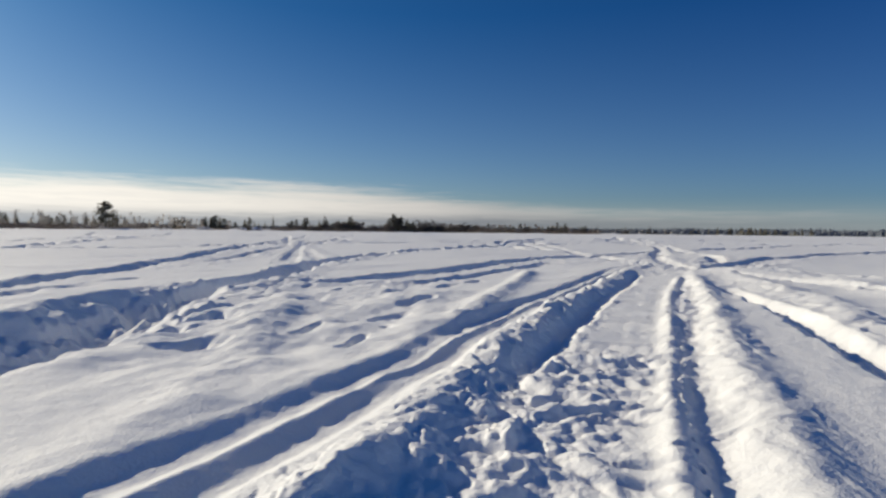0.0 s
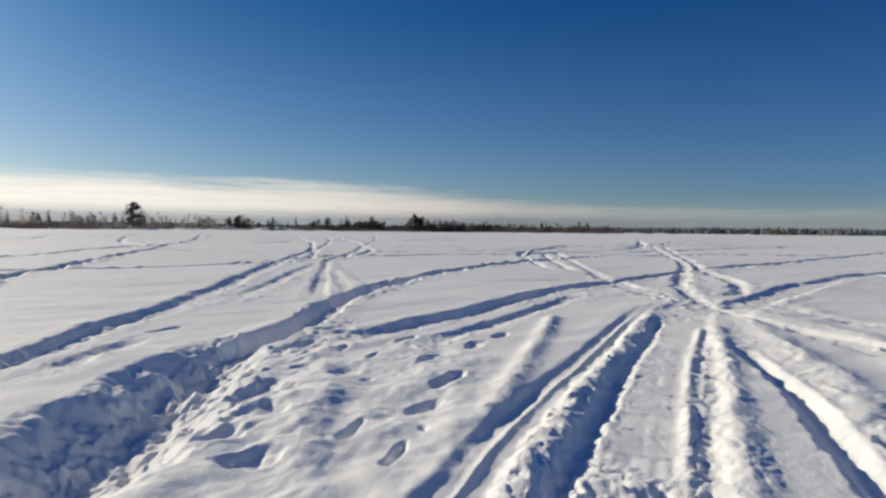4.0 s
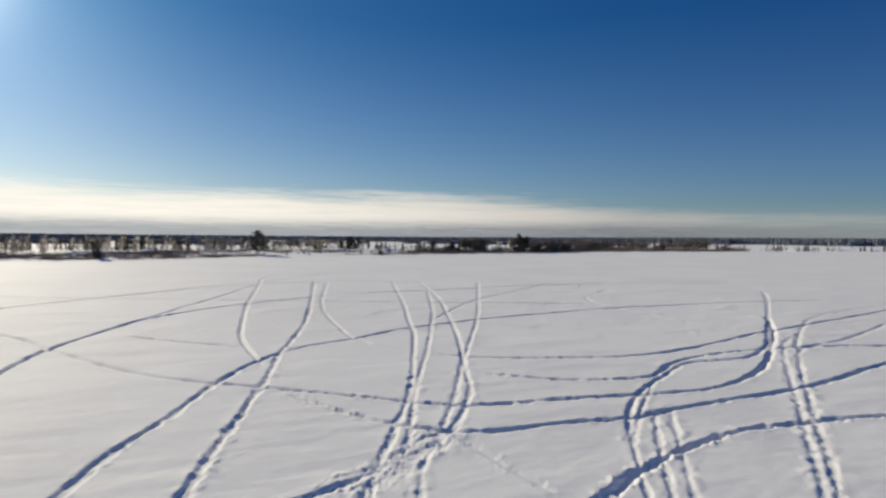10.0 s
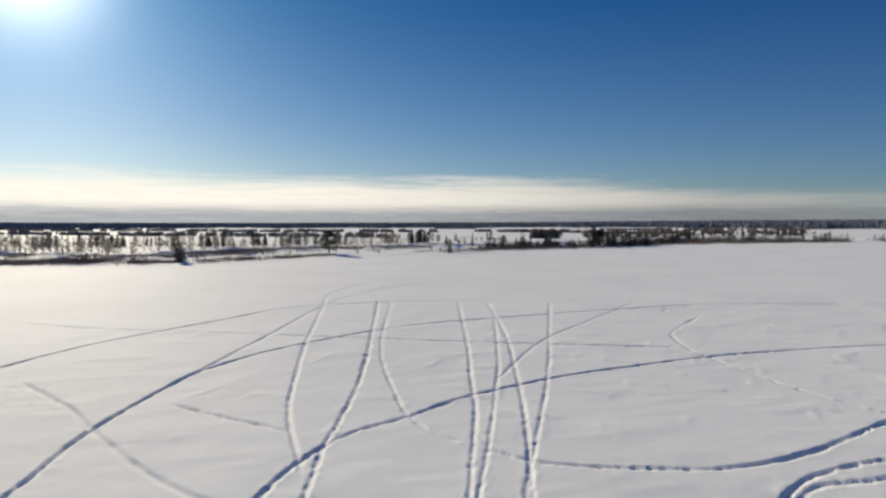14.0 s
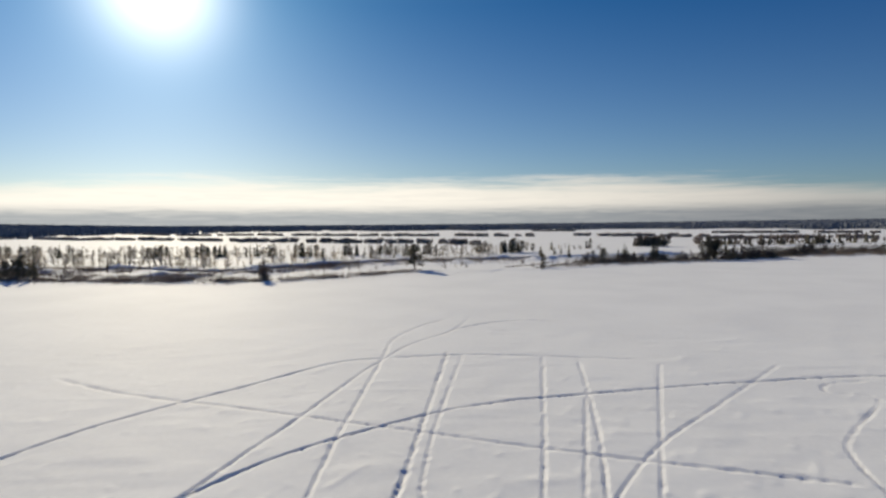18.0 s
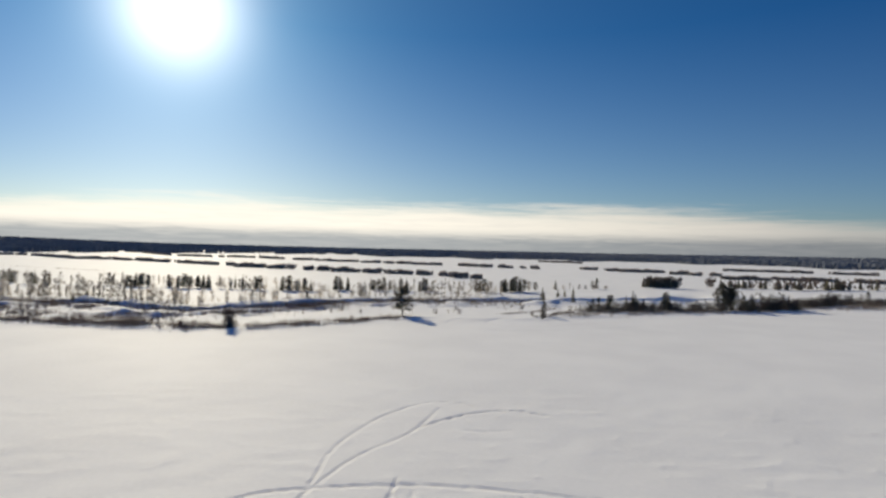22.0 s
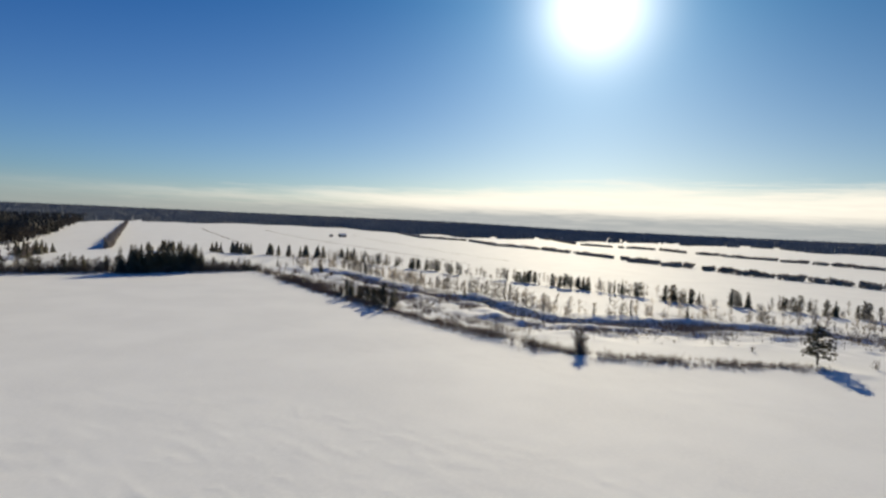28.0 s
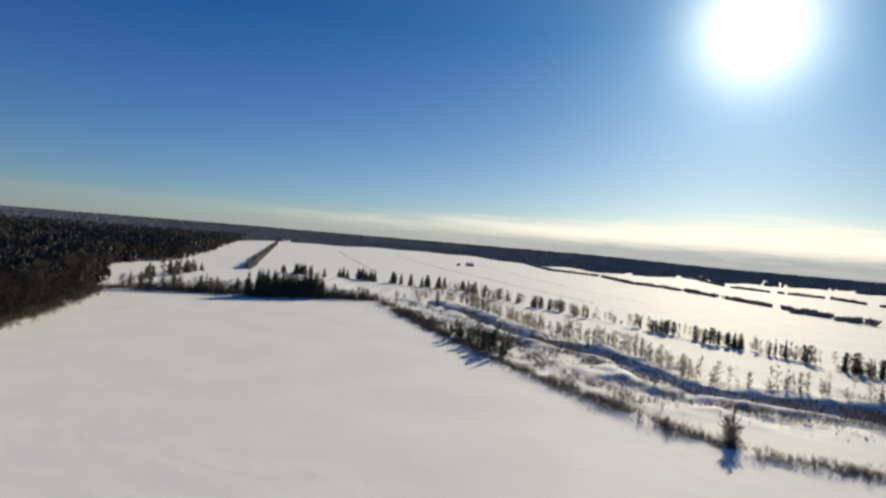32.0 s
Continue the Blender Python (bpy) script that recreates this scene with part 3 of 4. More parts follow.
    for hx, hy, long, wide, turn, deep in HOLES:
        r = math.hypot(hx, hy)
        lo, hi = np.searchsorted(radii, [r - 0.6, r + 0.6])
        u = (x[lo:hi] - hx) * math.cos(turn) + (y[lo:hi] - hy) * math.sin(turn)
        v = -(x[lo:hi] - hx) * math.sin(turn) + (y[lo:hi] - hy) * math.cos(turn)
        rho = np.hypot(u / long, v / wide) + (lumps[lo:hi] - 0.5) * 1.9 + (waves[lo:hi] - 0.5) * 1.0 + (grain(x[lo:hi] * 13, y[lo:hi] * 13, 26) - 0.5) * 0.5
        cut[lo:hi] = np.maximum(cut[lo:hi], 0.6 * deep * np.clip(1 - (rho / 1.35) ** 2, 0, 1) ** 1.5)
    bank *= (1 - step(cut, 0.0, 0.05)) * (1 - 0.85 * step(far, 20, 45))
    # broken clods, rounded, in three sizes
    wx, wy = x + 0.12 * grain(x * 6, y * 6, 14), y + 0.12 * grain(x * 6, y * 6, 15)
    clods = (0.007 + 0.006 * step(far, 2.0, 5.0)) * step(grain(wx * 8.3, wy * 8.3, 16), 0.48, 0.82) + 0.013 * step(grain(wx * 17 + 3, wy * 17, 17), 0.45, 0.75)
    clods += 0.008 * step(grain(wx * 33, wy * 33, 18), 0.4, 0.7) + (0.005 * grain(wx * 61, wy * 61, 20) + 0.003 * grain(x * 110, y * 110, 25)) * (1 - step(far, 2.5, 6))
    z += bank * (0.4 + 1.1 * lumps) + heap * (0.6 + 0.8 * lumps) - cut + rough * (clods - 0.012) * (0.6 + 0.4 * step(far, 1.3, 2.6)) * (1 - 0.35 * step(far, 3, 6)) * (1 - 0.3 * step(far, 10, 30)) + lugs * 0.010 * (1 - step(far, 4, 6.5)) + rough * (waves - 0.5) * 0.05 * step(far, 6, 16)
    # crumbs strewn along the edges, coarser farther out
    z += strewn * ((0.012 + 0.016 * step(far, 2.2, 4.0)) * step(grain(wx * 10, wy * 10, 44), 0.7, 0.9) * (1 - step(far, 8, 20)) + 0.05 * step(grain(x * 4.4, y * 4.4, 45), 0.68, 0.92) * step(far, 7, 18) * (1 - 0.6 * step(far, 40, 70)))
    # soft trampled hollows by the wide trail
    tread = np.exp(-((np.hypot((x + 0.65) / 0.85, (y - 2.8) / 1.6)) ** 4))
    z += tread * (0.05 * (grain(x * 3.1, y * 2.3, 28) - 0.5) + 0.03 * (grain(x * 7, y * 5, 29) - 0.5) + 0.010 * (grain(x * 19, y * 19, 30) - 0.5))
    # the stream's bed behind the field
    bed = np.full_like(z, 99.0)
    for at, dist, off, run in near_line(x, y, angles, radii, smooth_line(RIVER, 6), 40):
        bed[at] = np.minimum(bed[at], dist + 3 * (grain(run * 0.06, run * 0, 31) - 0.5))
    wet = 1.5 * (grain(x * 0.09, y * 0.09, 36) - 0.5) + 0.8 * (grain(x * 0.3, y * 0.3, 37) - 0.5)
    z += -1.7 * (1 - step(bed + 2.5 * wet, 3.0, 5.0)) + 0.6 * np.exp(-(((bed - 8) / 4) ** 2)) + wet * 1.3 * (1 - step(bed, 12, 34)) * step(bed, 2, 8)
    rim = np.full_like(z, 99.0)
    for at, dist, off, run in near_line(x, y, angles, radii, smooth_line(EDGE, 6), 40):
        rim[at] = np.minimum(rim[at], dist)
    z += 0.5 * np.exp(-((rim / 5) ** 2)) * grain(x * 0.2, y * 0.2, 33)
    z += hill(angles)[None] * step(far, 2300, 4700)
    z += 6.0 * step(far, 700, 4500) * (grain(x * 0.0015, y * 0.0015, 35) - 0.6)
    rows, cols = z.shape
    co = np.empty((rows * cols + 1, 3), np.float32)
    co[:-1, 0], co[:-1, 1], co[:-1, 2] = x.ravel(), y.ravel(), z.ravel()
    co[-1] = 0
    i, j = np.meshgrid(np.arange(rows - 1), np.arange(cols), indexing="ij")
    k = (j + 1) % cols
    quads = np.stack([i * cols + j, (i + 1) * cols + j, (i + 1) * cols + k, i * cols + k], -1).reshape(-1, 4)[:, ::-1]
    fan = np.stack([np.full(cols, rows * cols), (np.arange(cols) + 1) % cols, np.arange(cols)], -1)[:, ::-1]
    me = bpy.data.meshes.new("ground")
    me.vertices.add(len(co))
    me.vertices.foreach_set("co", co.ravel())
    me.loops.add(quads.size + fan.size)
    me.loops.foreach_set("vertex_index", np.concatenate([quads.ravel(), fan.ravel()]).astype(np.int32))
    starts = np.concatenate([np.arange(len(quads)) * 4, quads.size + np.arange(len(fan)) * 3]).astype(np.int32)
    me.polygons.add(len(starts))
    me.polygons.foreach_set("loop_start", starts)
    me.polygons.foreach_set("use_smooth", np.ones(len(starts), bool))
    me.update(calc_edges=True)
    me.validate()
    me.materials.append(SNOW)
    return tagged(new("ground", me), "wide snow-covered field with snowmobile trails and wind ripples", "snow field", kind="structure")


ground = build_ground()


# ---- trees and scrub ----
rng = random.Random(7)


class Soup:
    """Gathers small pieces into one mesh."""

    def __init__(self):
        self.v, self.f, self.m = [], [], []

    def tri(self, a, b, c, m=0):
        k = len(self.v)
        self.v += [a, b, c]
        self.f.append((k, k + 1, k + 2))
        self.m.append(m)

    def stick(self, p, q, r0, r1, m=0, sides=3):
        """A tapering stick from p to q."""
        p, q = Vector(p), Vector(q)
        axis = (q - p).normalized()
        u = axis.orthogonal().normalized()
        w = axis.cross(u)
        k = len(self.v)
        for c, r in ((p, r0), (q, r1)):
            for i in range(sides):
                a = 2 * math.pi * i / sides
                self.v.append(tuple(c + u * math.cos(a) * r + w * math.sin(a) * r))
        for i in range(sides):
            j = (i + 1) % sides
            self.f.append((k + i, k + j, k + sides + j, k + sides + i))
            self.m.append(m)

    def twig(self, p, q, r):
        """A thin three-sided twig that ends in a point."""
        k = len(self.v)
        x, y, z = p
        self.v += [(x + r, y, z), (x - 0.5 * r, y + 0.87 * r, z), (x - 0.5 * r, y - 0.87 * r, z), tuple(q)]
        self.f += [(k, k + 1, k + 3), (k + 1, k + 2, k + 3), (k + 2, k, k + 3)]
        self.m += [0, 0, 0]

    def bough(self, root, yaw, length, droop, width, m=0):
        """A hanging conifer bough: a bent, keeled leaf shape."""
        c, s = math.cos(yaw), math.sin(yaw)
        x, y, z = root
        mid = (x + c * length * 0.55, y + s * length * 0.55, z - droop * 0.35)
        tip = (x + c * length, y + s * length, z - droop)
        left = (mid[0] - s * width, mid[1] + c * width, mid[2] - width * 0.5)
        right = (mid[0] + s * width, mid[1] - c * width, mid[2] - width * 0.5)
        k = len(self.v)
        self.v += [root, left, mid, right, tip]
        self.f += [(k, k + 1, k + 2), (k, k + 2, k + 3), (k + 2, k + 1, k + 4), (k + 2, k + 4, k + 3)]
        self.m += [m] * 4

    def clump(self, at, size, m=0, flat=0.8):
        """A ragged ball of eight faces with pulled corners."""
        k = len(self.v)
        for d in ((1, 0, 0), (0, 1, 0), (-1, 0, 0), (0, -1, 0), (0, 0, flat), (0, 0, -flat)):
            g = size * rng.uniform(0.55, 1.35)
            self.v.append((at[0] + d[0] * g + rng.uniform(-0.25, 0.25) * size, at[1] + d[1] * g + rng.uniform(-0.25, 0.25) * size, at[2] + d[2] * g))
        for a, b in ((0, 1), (1, 2), (2, 3), (3, 0)):
            self.f += [(k + a, k + b, k + 4), (k + b, k + a, k + 5)]
            self.m += [m, m]

    def mesh(self, name, *mats):
        me = mesh_from(name, self.v, self.f, mats)
        me.polygons.foreach_set("material_index", np.array(self.m, np.int32))
        return me


def spruce(h, slim):
    """Trunk and crown of a spruce with gaps and an uneven outline."""
    t, c = Soup(), Soup()
    lean = rng.uniform(-0.02, 0.02) * h
    t.stick((0, 0, -0.4), (lean, 0, h * 0.55), 0.016 * h + 0.03, 0.009 * h, sides=6)
    t.stick((lean, 0, h * 0.55), (lean, 0, h), 0.009 * h, 0.01, sides=5)
    z = 0.10 * h
    while z < h * 0.985:
        k = z / h
        reach = slim * h * (1 - k) ** 0.75 * rng.uniform(0.75, 1.1) + 0.1
        for i in range(max(7, int(17 - 8 * k))):
            if rng.random() < 0.15:
                continue
            yaw = rng.uniform(0, 2 * math.pi)
            r = reach * rng.uniform(0.55, 1.12)
            c.bough((lean * k, 0, z + rng.uniform(-0.1, 0.1)), yaw, r, r * rng.uniform(0.15, 0.5), r * rng.uniform(0.14, 0.28) + 0.05)
        z += h * rng.uniform(0.035, 0.05)
    return t.mesh("trunk", BARK), c.mesh("crown", NEEDLES)


def pine(h, full=1.0, bare=0.12, limbs=38):
    """Trunk with limbs, and an open crown of needle clumps."""
    t, c = Soup(), Soup()
    p = Vector((0, 0, -0.4))
    for k in (0.3, 0.6, 1.0):
        q = Vector((rng.uniform(-0.02, 0.02) * h, rng.uniform(-0.02, 0.02) * h, h * k * 0.93))
        t.stick(p, q, 0.02 * h * (1.15 - k * 0.8 + 0.25), 0.02 * h * (1.15 - k), sides=6)
        p = q
    for i in range(limbs):
        k = rng.uniform(bare, 0.98)
        yaw = rng.uniform(0, 2 * math.pi)
        up = (k - bare) / (1 - bare)
        r = full * h * (0.08 + 0.19 * math.sin(math.pi * min(1.0, 0.25 + 0.75 * up)) ** 0.8) * rng.uniform(0.5, 1.1)
        tip = (math.cos(yaw) * r, math.sin(yaw) * r, h * k + r * rng.uniform(-0.2, 0.2))
        t.stick((0, 0, h * k * 0.97), tip, 0.006 * h, 0.02, sides=3)
        for j in range(8):
            s = rng.uniform(0.3, 1.08)
            g = 0.035 * h
            c.clump((tip[0] * s + rng.uniform(-g, g), tip[1] * s + rng.uniform(-g, g), h * k + (tip[2] - h * k) * s + rng.uniform(-g, g)),
                    h * rng.uniform(0.018, 0.044), flat=0.6)
    return t.mesh("trunk", BARK), c.mesh("crown", NEEDLES)


def bare_tree(h, stems, spread, mat, limbs=20, twigs=34, thick=0.017):
    """A leafless tree: stems with limbs, and an oval crown of fine twigs."""
    t, c = Soup(), Soup()
    for s in range(stems):
        out = rng.uniform(0.2, 0.9) * spread * h if stems > 1 else 0.02 * h
        yaw = (s + rng.uniform(0, 0.8)) / stems * 2 * math.pi
        wide = 0.6 * spread * h if stems > 3 else 0.03 * h
        foot = Vector((rng.uniform(-wide, wide), rng.uniform(-wide, wide), -0.3))
        top = Vector((math.cos(yaw) * out, math.sin(yaw) * out, h * rng.uniform(0.74, 0.93) * (1 - 0.35 * out / max(spread * h, 0.1))))
        bend = foot.lerp(top, 0.5) + Vector((rng.uniform(-0.02, 0.02) * h, rng.uniform(-0.02, 0.02) * h, 0))
        t.stick(foot, bend, 0.005 * h + 0.012, 0.0035 * h + 0.008, sides=4)
        t.stick(bend, top, 0.0035 * h + 0.008, 0.008, sides=4)
        for i in range(limbs):
            k = rng.uniform(0.03 if stems > 3 else 0.2, 0.97)
            a = foot.lerp(bend, 2 * k) if k < 0.5 else bend.lerp(top, 2 * k - 1)
            turn = rng.uniform(0, 2 * math.pi)
            low = 0.55 if stems > 3 else 0.25
            r = spread * h * (low + (1 - low) * math.sin(math.pi * (0.08 + 0.9 * k))) * rng.uniform(0.4, 0.95) * (1 if stems == 1 else 0.6)
            b = a + Vector((math.cos(turn) * r, math.sin(turn) * r, r * rng.uniform(0.5, 1.3)))
            t.stick(a, b, 0.0022 * h, 0.008)
            for j in range(twigs):
                g = a.lerp(b, rng.uniform(0.15, 1.0))
                w = h * rng.uniform(0.04, 0.11)
                turn2 = turn + rng.uniform(-1.8, 1.8)
                c.twig(g, g + Vector((math.cos(turn2) * w * 0.6, math.sin(turn2) * w * 0.6, w * rng.uniform(0.2, 1.1))), thick)
    return t.mesh("trunk", mat), c.mesh("crown", mat)


def far_tree(s, x, y, h, conifer, wide=1.0):
    """A distant tree: a few ragged tiers, or a bundle of bare tops."""
    if conifer:
        k = rng.uniform(0.2, 0.3) * h * wide
        for z0, z1, r in ((0.05, 0.5, 1.0), (0.3, 0.78, 0.75), (0.58, 1.0, 0.45)):
            turn = rng.uniform(0, 6.28)
            tip = (x, y, z1 * h)
            ring = [(x + math.cos(turn + i * 1.2566) * k * r * rng.uniform(0.7, 1.3), y + math.sin(turn + i * 1.2566) * k * r * rng.uniform(0.7, 1.3),
                     z0 * h * rng.uniform(0.8, 1.2)) for i in range(5)]
            for i in range(5):
                s.tri(ring[i], ring[(i + 1) % 5], tip, 0)
    else:
        near = x * x + y * y < 250000
        for i in range(7 if near else 3):
            s.clump((x + rng.uniform(-1.4, 1.4), y + rng.uniform(-1.4, 1.4), h * rng.uniform(0.2, 0.9)), rng.uniform(0.05, 0.10) * h * (1 if near else 1.5), 1, 1.5)
        s.stick((x, y, -0.3), (x, y, h * 0.9), 0.15, 0.05, 1)


def tree_kind(name, meshes, label, category, group):
    """The first tree of a kind, an empty with trunk and crown, kept far below until it is set."""
    root = tagged(new(name), label, category, group)
    part("trunk", meshes[0], root)
    part("crown", meshes[1], root)
    return root


KINDS = {
    "spruce": [tree_kind("spruce_tree", spruce(8.0, s), "dark green spruce standing in snow", "spruce", "trees round the field") for s in (0.20, 0.25, 0.29, 0.23)],
    "pine": [tree_kind("pine_tree", pine(8.0, s), "small pine with ragged dark crown in snow", "pine", "trees round the field") for s in (0.8, 1.0)],
    "alder": [tree_kind("alder_tree", bare_tree(8.0, n, s, ALDER, 24 if n == 1 else 12, 32, 0.026), "leafless grey alder by the frozen stream", "bare tree", "bare trees by the stream")
              for n, s in ((1, 0.22), (1, 0.27), (3, 0.20), (2, 0.24))],
    "bare": [tree_kind("bare_tree", bare_tree(8.0, n, s, DARK, 24 if n == 1 else 12, 26, 0.026), "leafless dark brown tree at the edge of the forest", "bare tree", "bare trees of the forest edge")
             for n, s in ((1, 0.30), (2, 0.28), (3, 0.26))],
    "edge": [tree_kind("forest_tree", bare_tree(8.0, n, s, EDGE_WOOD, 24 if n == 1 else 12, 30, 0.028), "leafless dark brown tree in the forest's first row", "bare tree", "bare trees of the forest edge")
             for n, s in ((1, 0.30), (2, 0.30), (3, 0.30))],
    "willow": [tree_kind("willow_bush", bare_tree(4.0, 8, 0.38, TWIGS, 8, 16, 0.019), "leafless brown willow bush at the field edge", "bush", "bushes at the field edge") for _ in (0, 1, 2)],
    "bush": [tree_kind("thicket_bush", bare_tree(6.0, 9, r, BUSH, 9, 25, 0.034), "dense leafless dark brown bush at the wood's edge", "bush", "bushes of the wood's edge") for r in (0.36, 0.44, 0.52)],
}
USED = set()


def plant(kind, x, y, h, wide=1.0):
    first = rng.choice(KINDS[kind])
    k = h / {"willow": 4.0, "bush": 4.6}.get(kind, 8.0)
    m = Matrix.Translation((x, y, 0)) @ Matrix.Rotation(rng.uniform(0, 6.28), 4, "Z") @ Matrix.Diagonal((k * wide, k * wide, k, 1))
    if first.name in USED:
        return copy_thing(first, m)
    USED.add(first.name)
    first.matrix_basis = m
    return first


def row(kinds, a, b, count, low, high, spread=1.5, wide=1.0):
    """Trees along a line from a to b."""
    for i in range(count):
        k = (i + rng.uniform(0.2, 0.8)) / count
        plant(rng.choice(kinds), a[0] + (b[0] - a[0]) * k + rng.uniform(-spread, spread), a[1] + (b[1] - a[1]) * k + rng.uniform(-spread, spread),
              rng.uniform(low, high) * 0.82, wide)


# the row of young spruces beyond the stream
MIX = ("spruce", "pine", "bare", "spruce", "pine")
row(MIX, (-370, 115), (-358, 127), 9, 8, 10)
row(MIX, (-352, 132), (-352, 137), 3, 8, 9)
row(MIX, (-335, 136), (-321, 150), 14, 8, 10)
row(MIX, (-307, 151), (-299, 157), 6, 7, 10)
row(MIX, (-280, 172), (-280, 174), 2, 9, 10)
row(MIX, (-269, 174), (-262, 182), 14, 7, 9)
row(MIX, (-255, 187), (-255, 191), 3, 7, 9)
row(MIX, (-245, 186), (-236, 196), 18, 7, 9)
row(MIX, (-236, 200), (-236, 203), 2, 6, 7)
row(MIX, (-228, 201), (-224, 204), 6, 7, 9)
row(MIX, (-223, 205), (-215, 209), 6, 7, 9)
row(MIX, (-205, 210), (-195, 218), 15, 7, 9)
row(MIX, (-191, 229), (-185, 236), 9, 7, 9)
row(MIX, (-181, 243), (-172, 251), 12, 6, 8)
row(MIX, (-165, 249), (-163, 253), 6, 6, 9)
row(MIX, (-161, 258), (-157, 262), 9, 6, 8)
row(MIX, (-141, 276), (-132, 279), 8, 7, 9)
row(MIX, (-129, 281), (-121, 296), 18, 8, 10)
row(MIX, (-121, 306), (-120, 309), 2, 6, 8)
row(MIX, (-115, 322), (-115, 324), 2, 7, 8)
row(("willow",), (-107, 338), (-95, 356), 8, 3, 5)
row(("pine",), (-101, 346), (-98, 352), 2, 7, 9)
# bare alders along the stream
def alder_stand(a, b, count, low, high, spread):
    """A belt of bare alders that merge into one grey veil."""
    s = Soup()
    for i in range(count):
        k = rng.random()
        foot = Vector((a[0] + (b[0] - a[0]) * k + rng.uniform(-spread, spread), a[1] + (b[1] - a[1]) * k + rng.uniform(-spread, spread), -0.3))
        h = rng.uniform(low, high)
        top = foot + Vector((rng.uniform(-0.05, 0.05) * h, rng.uniform(-0.05, 0.05) * h, h))
        s.stick(foot, top, 0.03, 0.01)
        for j in range(18):
            k = rng.uniform(0.12, 0.95)
            g = foot.lerp(top, k)
            turn, r = rng.uniform(0, 6.28), h * rng.uniform(0.08, 0.26) * math.sin(math.pi * (0.1 + 0.85 * k))
            e = g + Vector((math.cos(turn) * r, math.sin(turn) * r, r * rng.uniform(0.5, 1.4)))
            s.stick(g, e, 0.014, 0.007)
            for m in range(18):
                p = g.lerp(e, rng.uniform(0.1, 1.0))
                s.twig(p, p + Vector((rng.uniform(-0.5, 0.5), rng.uniform(-0.5, 0.5), rng.uniform(0.2, 0.9))), 0.026)
    return tagged(new("alder_stand", s.mesh("alder_stand", ALDER)), "pale grey leafless alders in a belt by the stream", "bare trees", "alder belts", kind="stuff")



# the stream's far bank, where the alders stand
BANK = [(-364, 36), (-337, 70), (-322, 98), (-280, 108), (-240, 120), (-218, 134), (-196, 141), (-174, 142), (-167, 153), (-165, 168), (-157, 194), (-144, 221), (-131, 236), (-116, 259)]
for a, b, c, d in zip(BANK[1:-1], BANK[2:], (10, 16, 17, 12, 11, 9, 6, 7, 10, 11, 8, 9), (30, 44, 44, 28, 22, 16, 6, 6, 10, 14, 10, 10)):
    row(("alder",), a, b, c, 6, 9, 1.6)
    alder_stand(a, b, d, 4.5, 7.5, 2.2)
row(("alder",), (-118, 325), (-107, 326), 5, 6, 8)
for a, b, c in (((-420, 60), (-352, 135), 18), ((-340, 140), (-262, 182), 14), ((-262, 182), (-195, 220), 12), ((-195, 220), (-120, 300), 12)):
    row(("willow",), a, b, c, 3, 5.5, 2.0)
for a, b, c in (((-240, 92), (-170, 124), 16), ((-165, 124), (-122, 170), 14), ((-120, 180), (-75, 225), 5)):
    row(("willow", "willow", "alder"), a, b, c, 1.5, 4.5, 6.0)
alder_stand((-400, 90), (-345, 128), 40, 5, 7.5, 4.0)
alder_stand((-340, 140), (-262, 182), 44, 4, 6.5, 2.0)
alder_stand((-262, 182), (-195, 220), 30, 4, 6.5, 2.0)
alder_stand((-195, 220), (-120, 300), 30, 4, 6.5, 2.5)
row(("bare", "bare", "pine"), (-290, -8), (-303, 28), 26, 9, 14, 5.0)
# single trees by the field
plant("spruce", -158, 181, 6.5, 1.25)
plant("spruce", -213, 127, 5.5)
plant("spruce", -94, 252, 6.5, 1.2)
plant("spruce", -81, 252, 7.5, 1.1)
plant("pine", -73, 200, 5.0, 1.2)
row(("willow",), (-76, 198), (-70, 203), 4, 2, 3.5)
row(("pine", "willow"), (-227, 80), (-217, 84), 6, 4, 7, 1.0)
row(("pine", "spruce"), (-215, 83), (-209, 86), 5, 7, 9.5, 1.0)
row(("pine",), (-205, 86), (-199, 89), 4, 6.5, 9, 1.0)
row(("pine", "pine", "spruce"), (-197, 89), (-191, 92), 6, 7, 9.5, 1.0)
plant("spruce", -189.5, 94, 10.0)
plant("spruce", -203, 98, 7.0)
row(("willow", "bush"), (-216, 84), (-190, 95), 10, 2.5, 4.5)
tall = tagged(new("tall_bush"), "tall dense leafless brown bush on the field edge", "bush")
tall_stems, tall_crown = bare_tree(6.4, 16, 0.36, TWIGS, 12, 34, 0.018)
part("trunk", tall_stems, tall)
part("crown", tall_crown, tall)
tall.matrix_basis = Matrix.Translation((-124.5, 122, 0))
row(("willow",), (-126, 121.5), (-123, 122.5), 4, 3.4, 4.6, 0.6)
for a, b, c in (((-279, 62), (-226, 77), 22), ((-226, 77), (-185, 91), 20), ((-185, 91), (-156, 103), 14), ((-156, 103), (-127, 118), 13), ((-121, 123), (-112, 145), 7), ((-112, 145), (-104, 166), 5)):
    row(("willow",), a, b, c, 1.8, 3.4, 1.6)
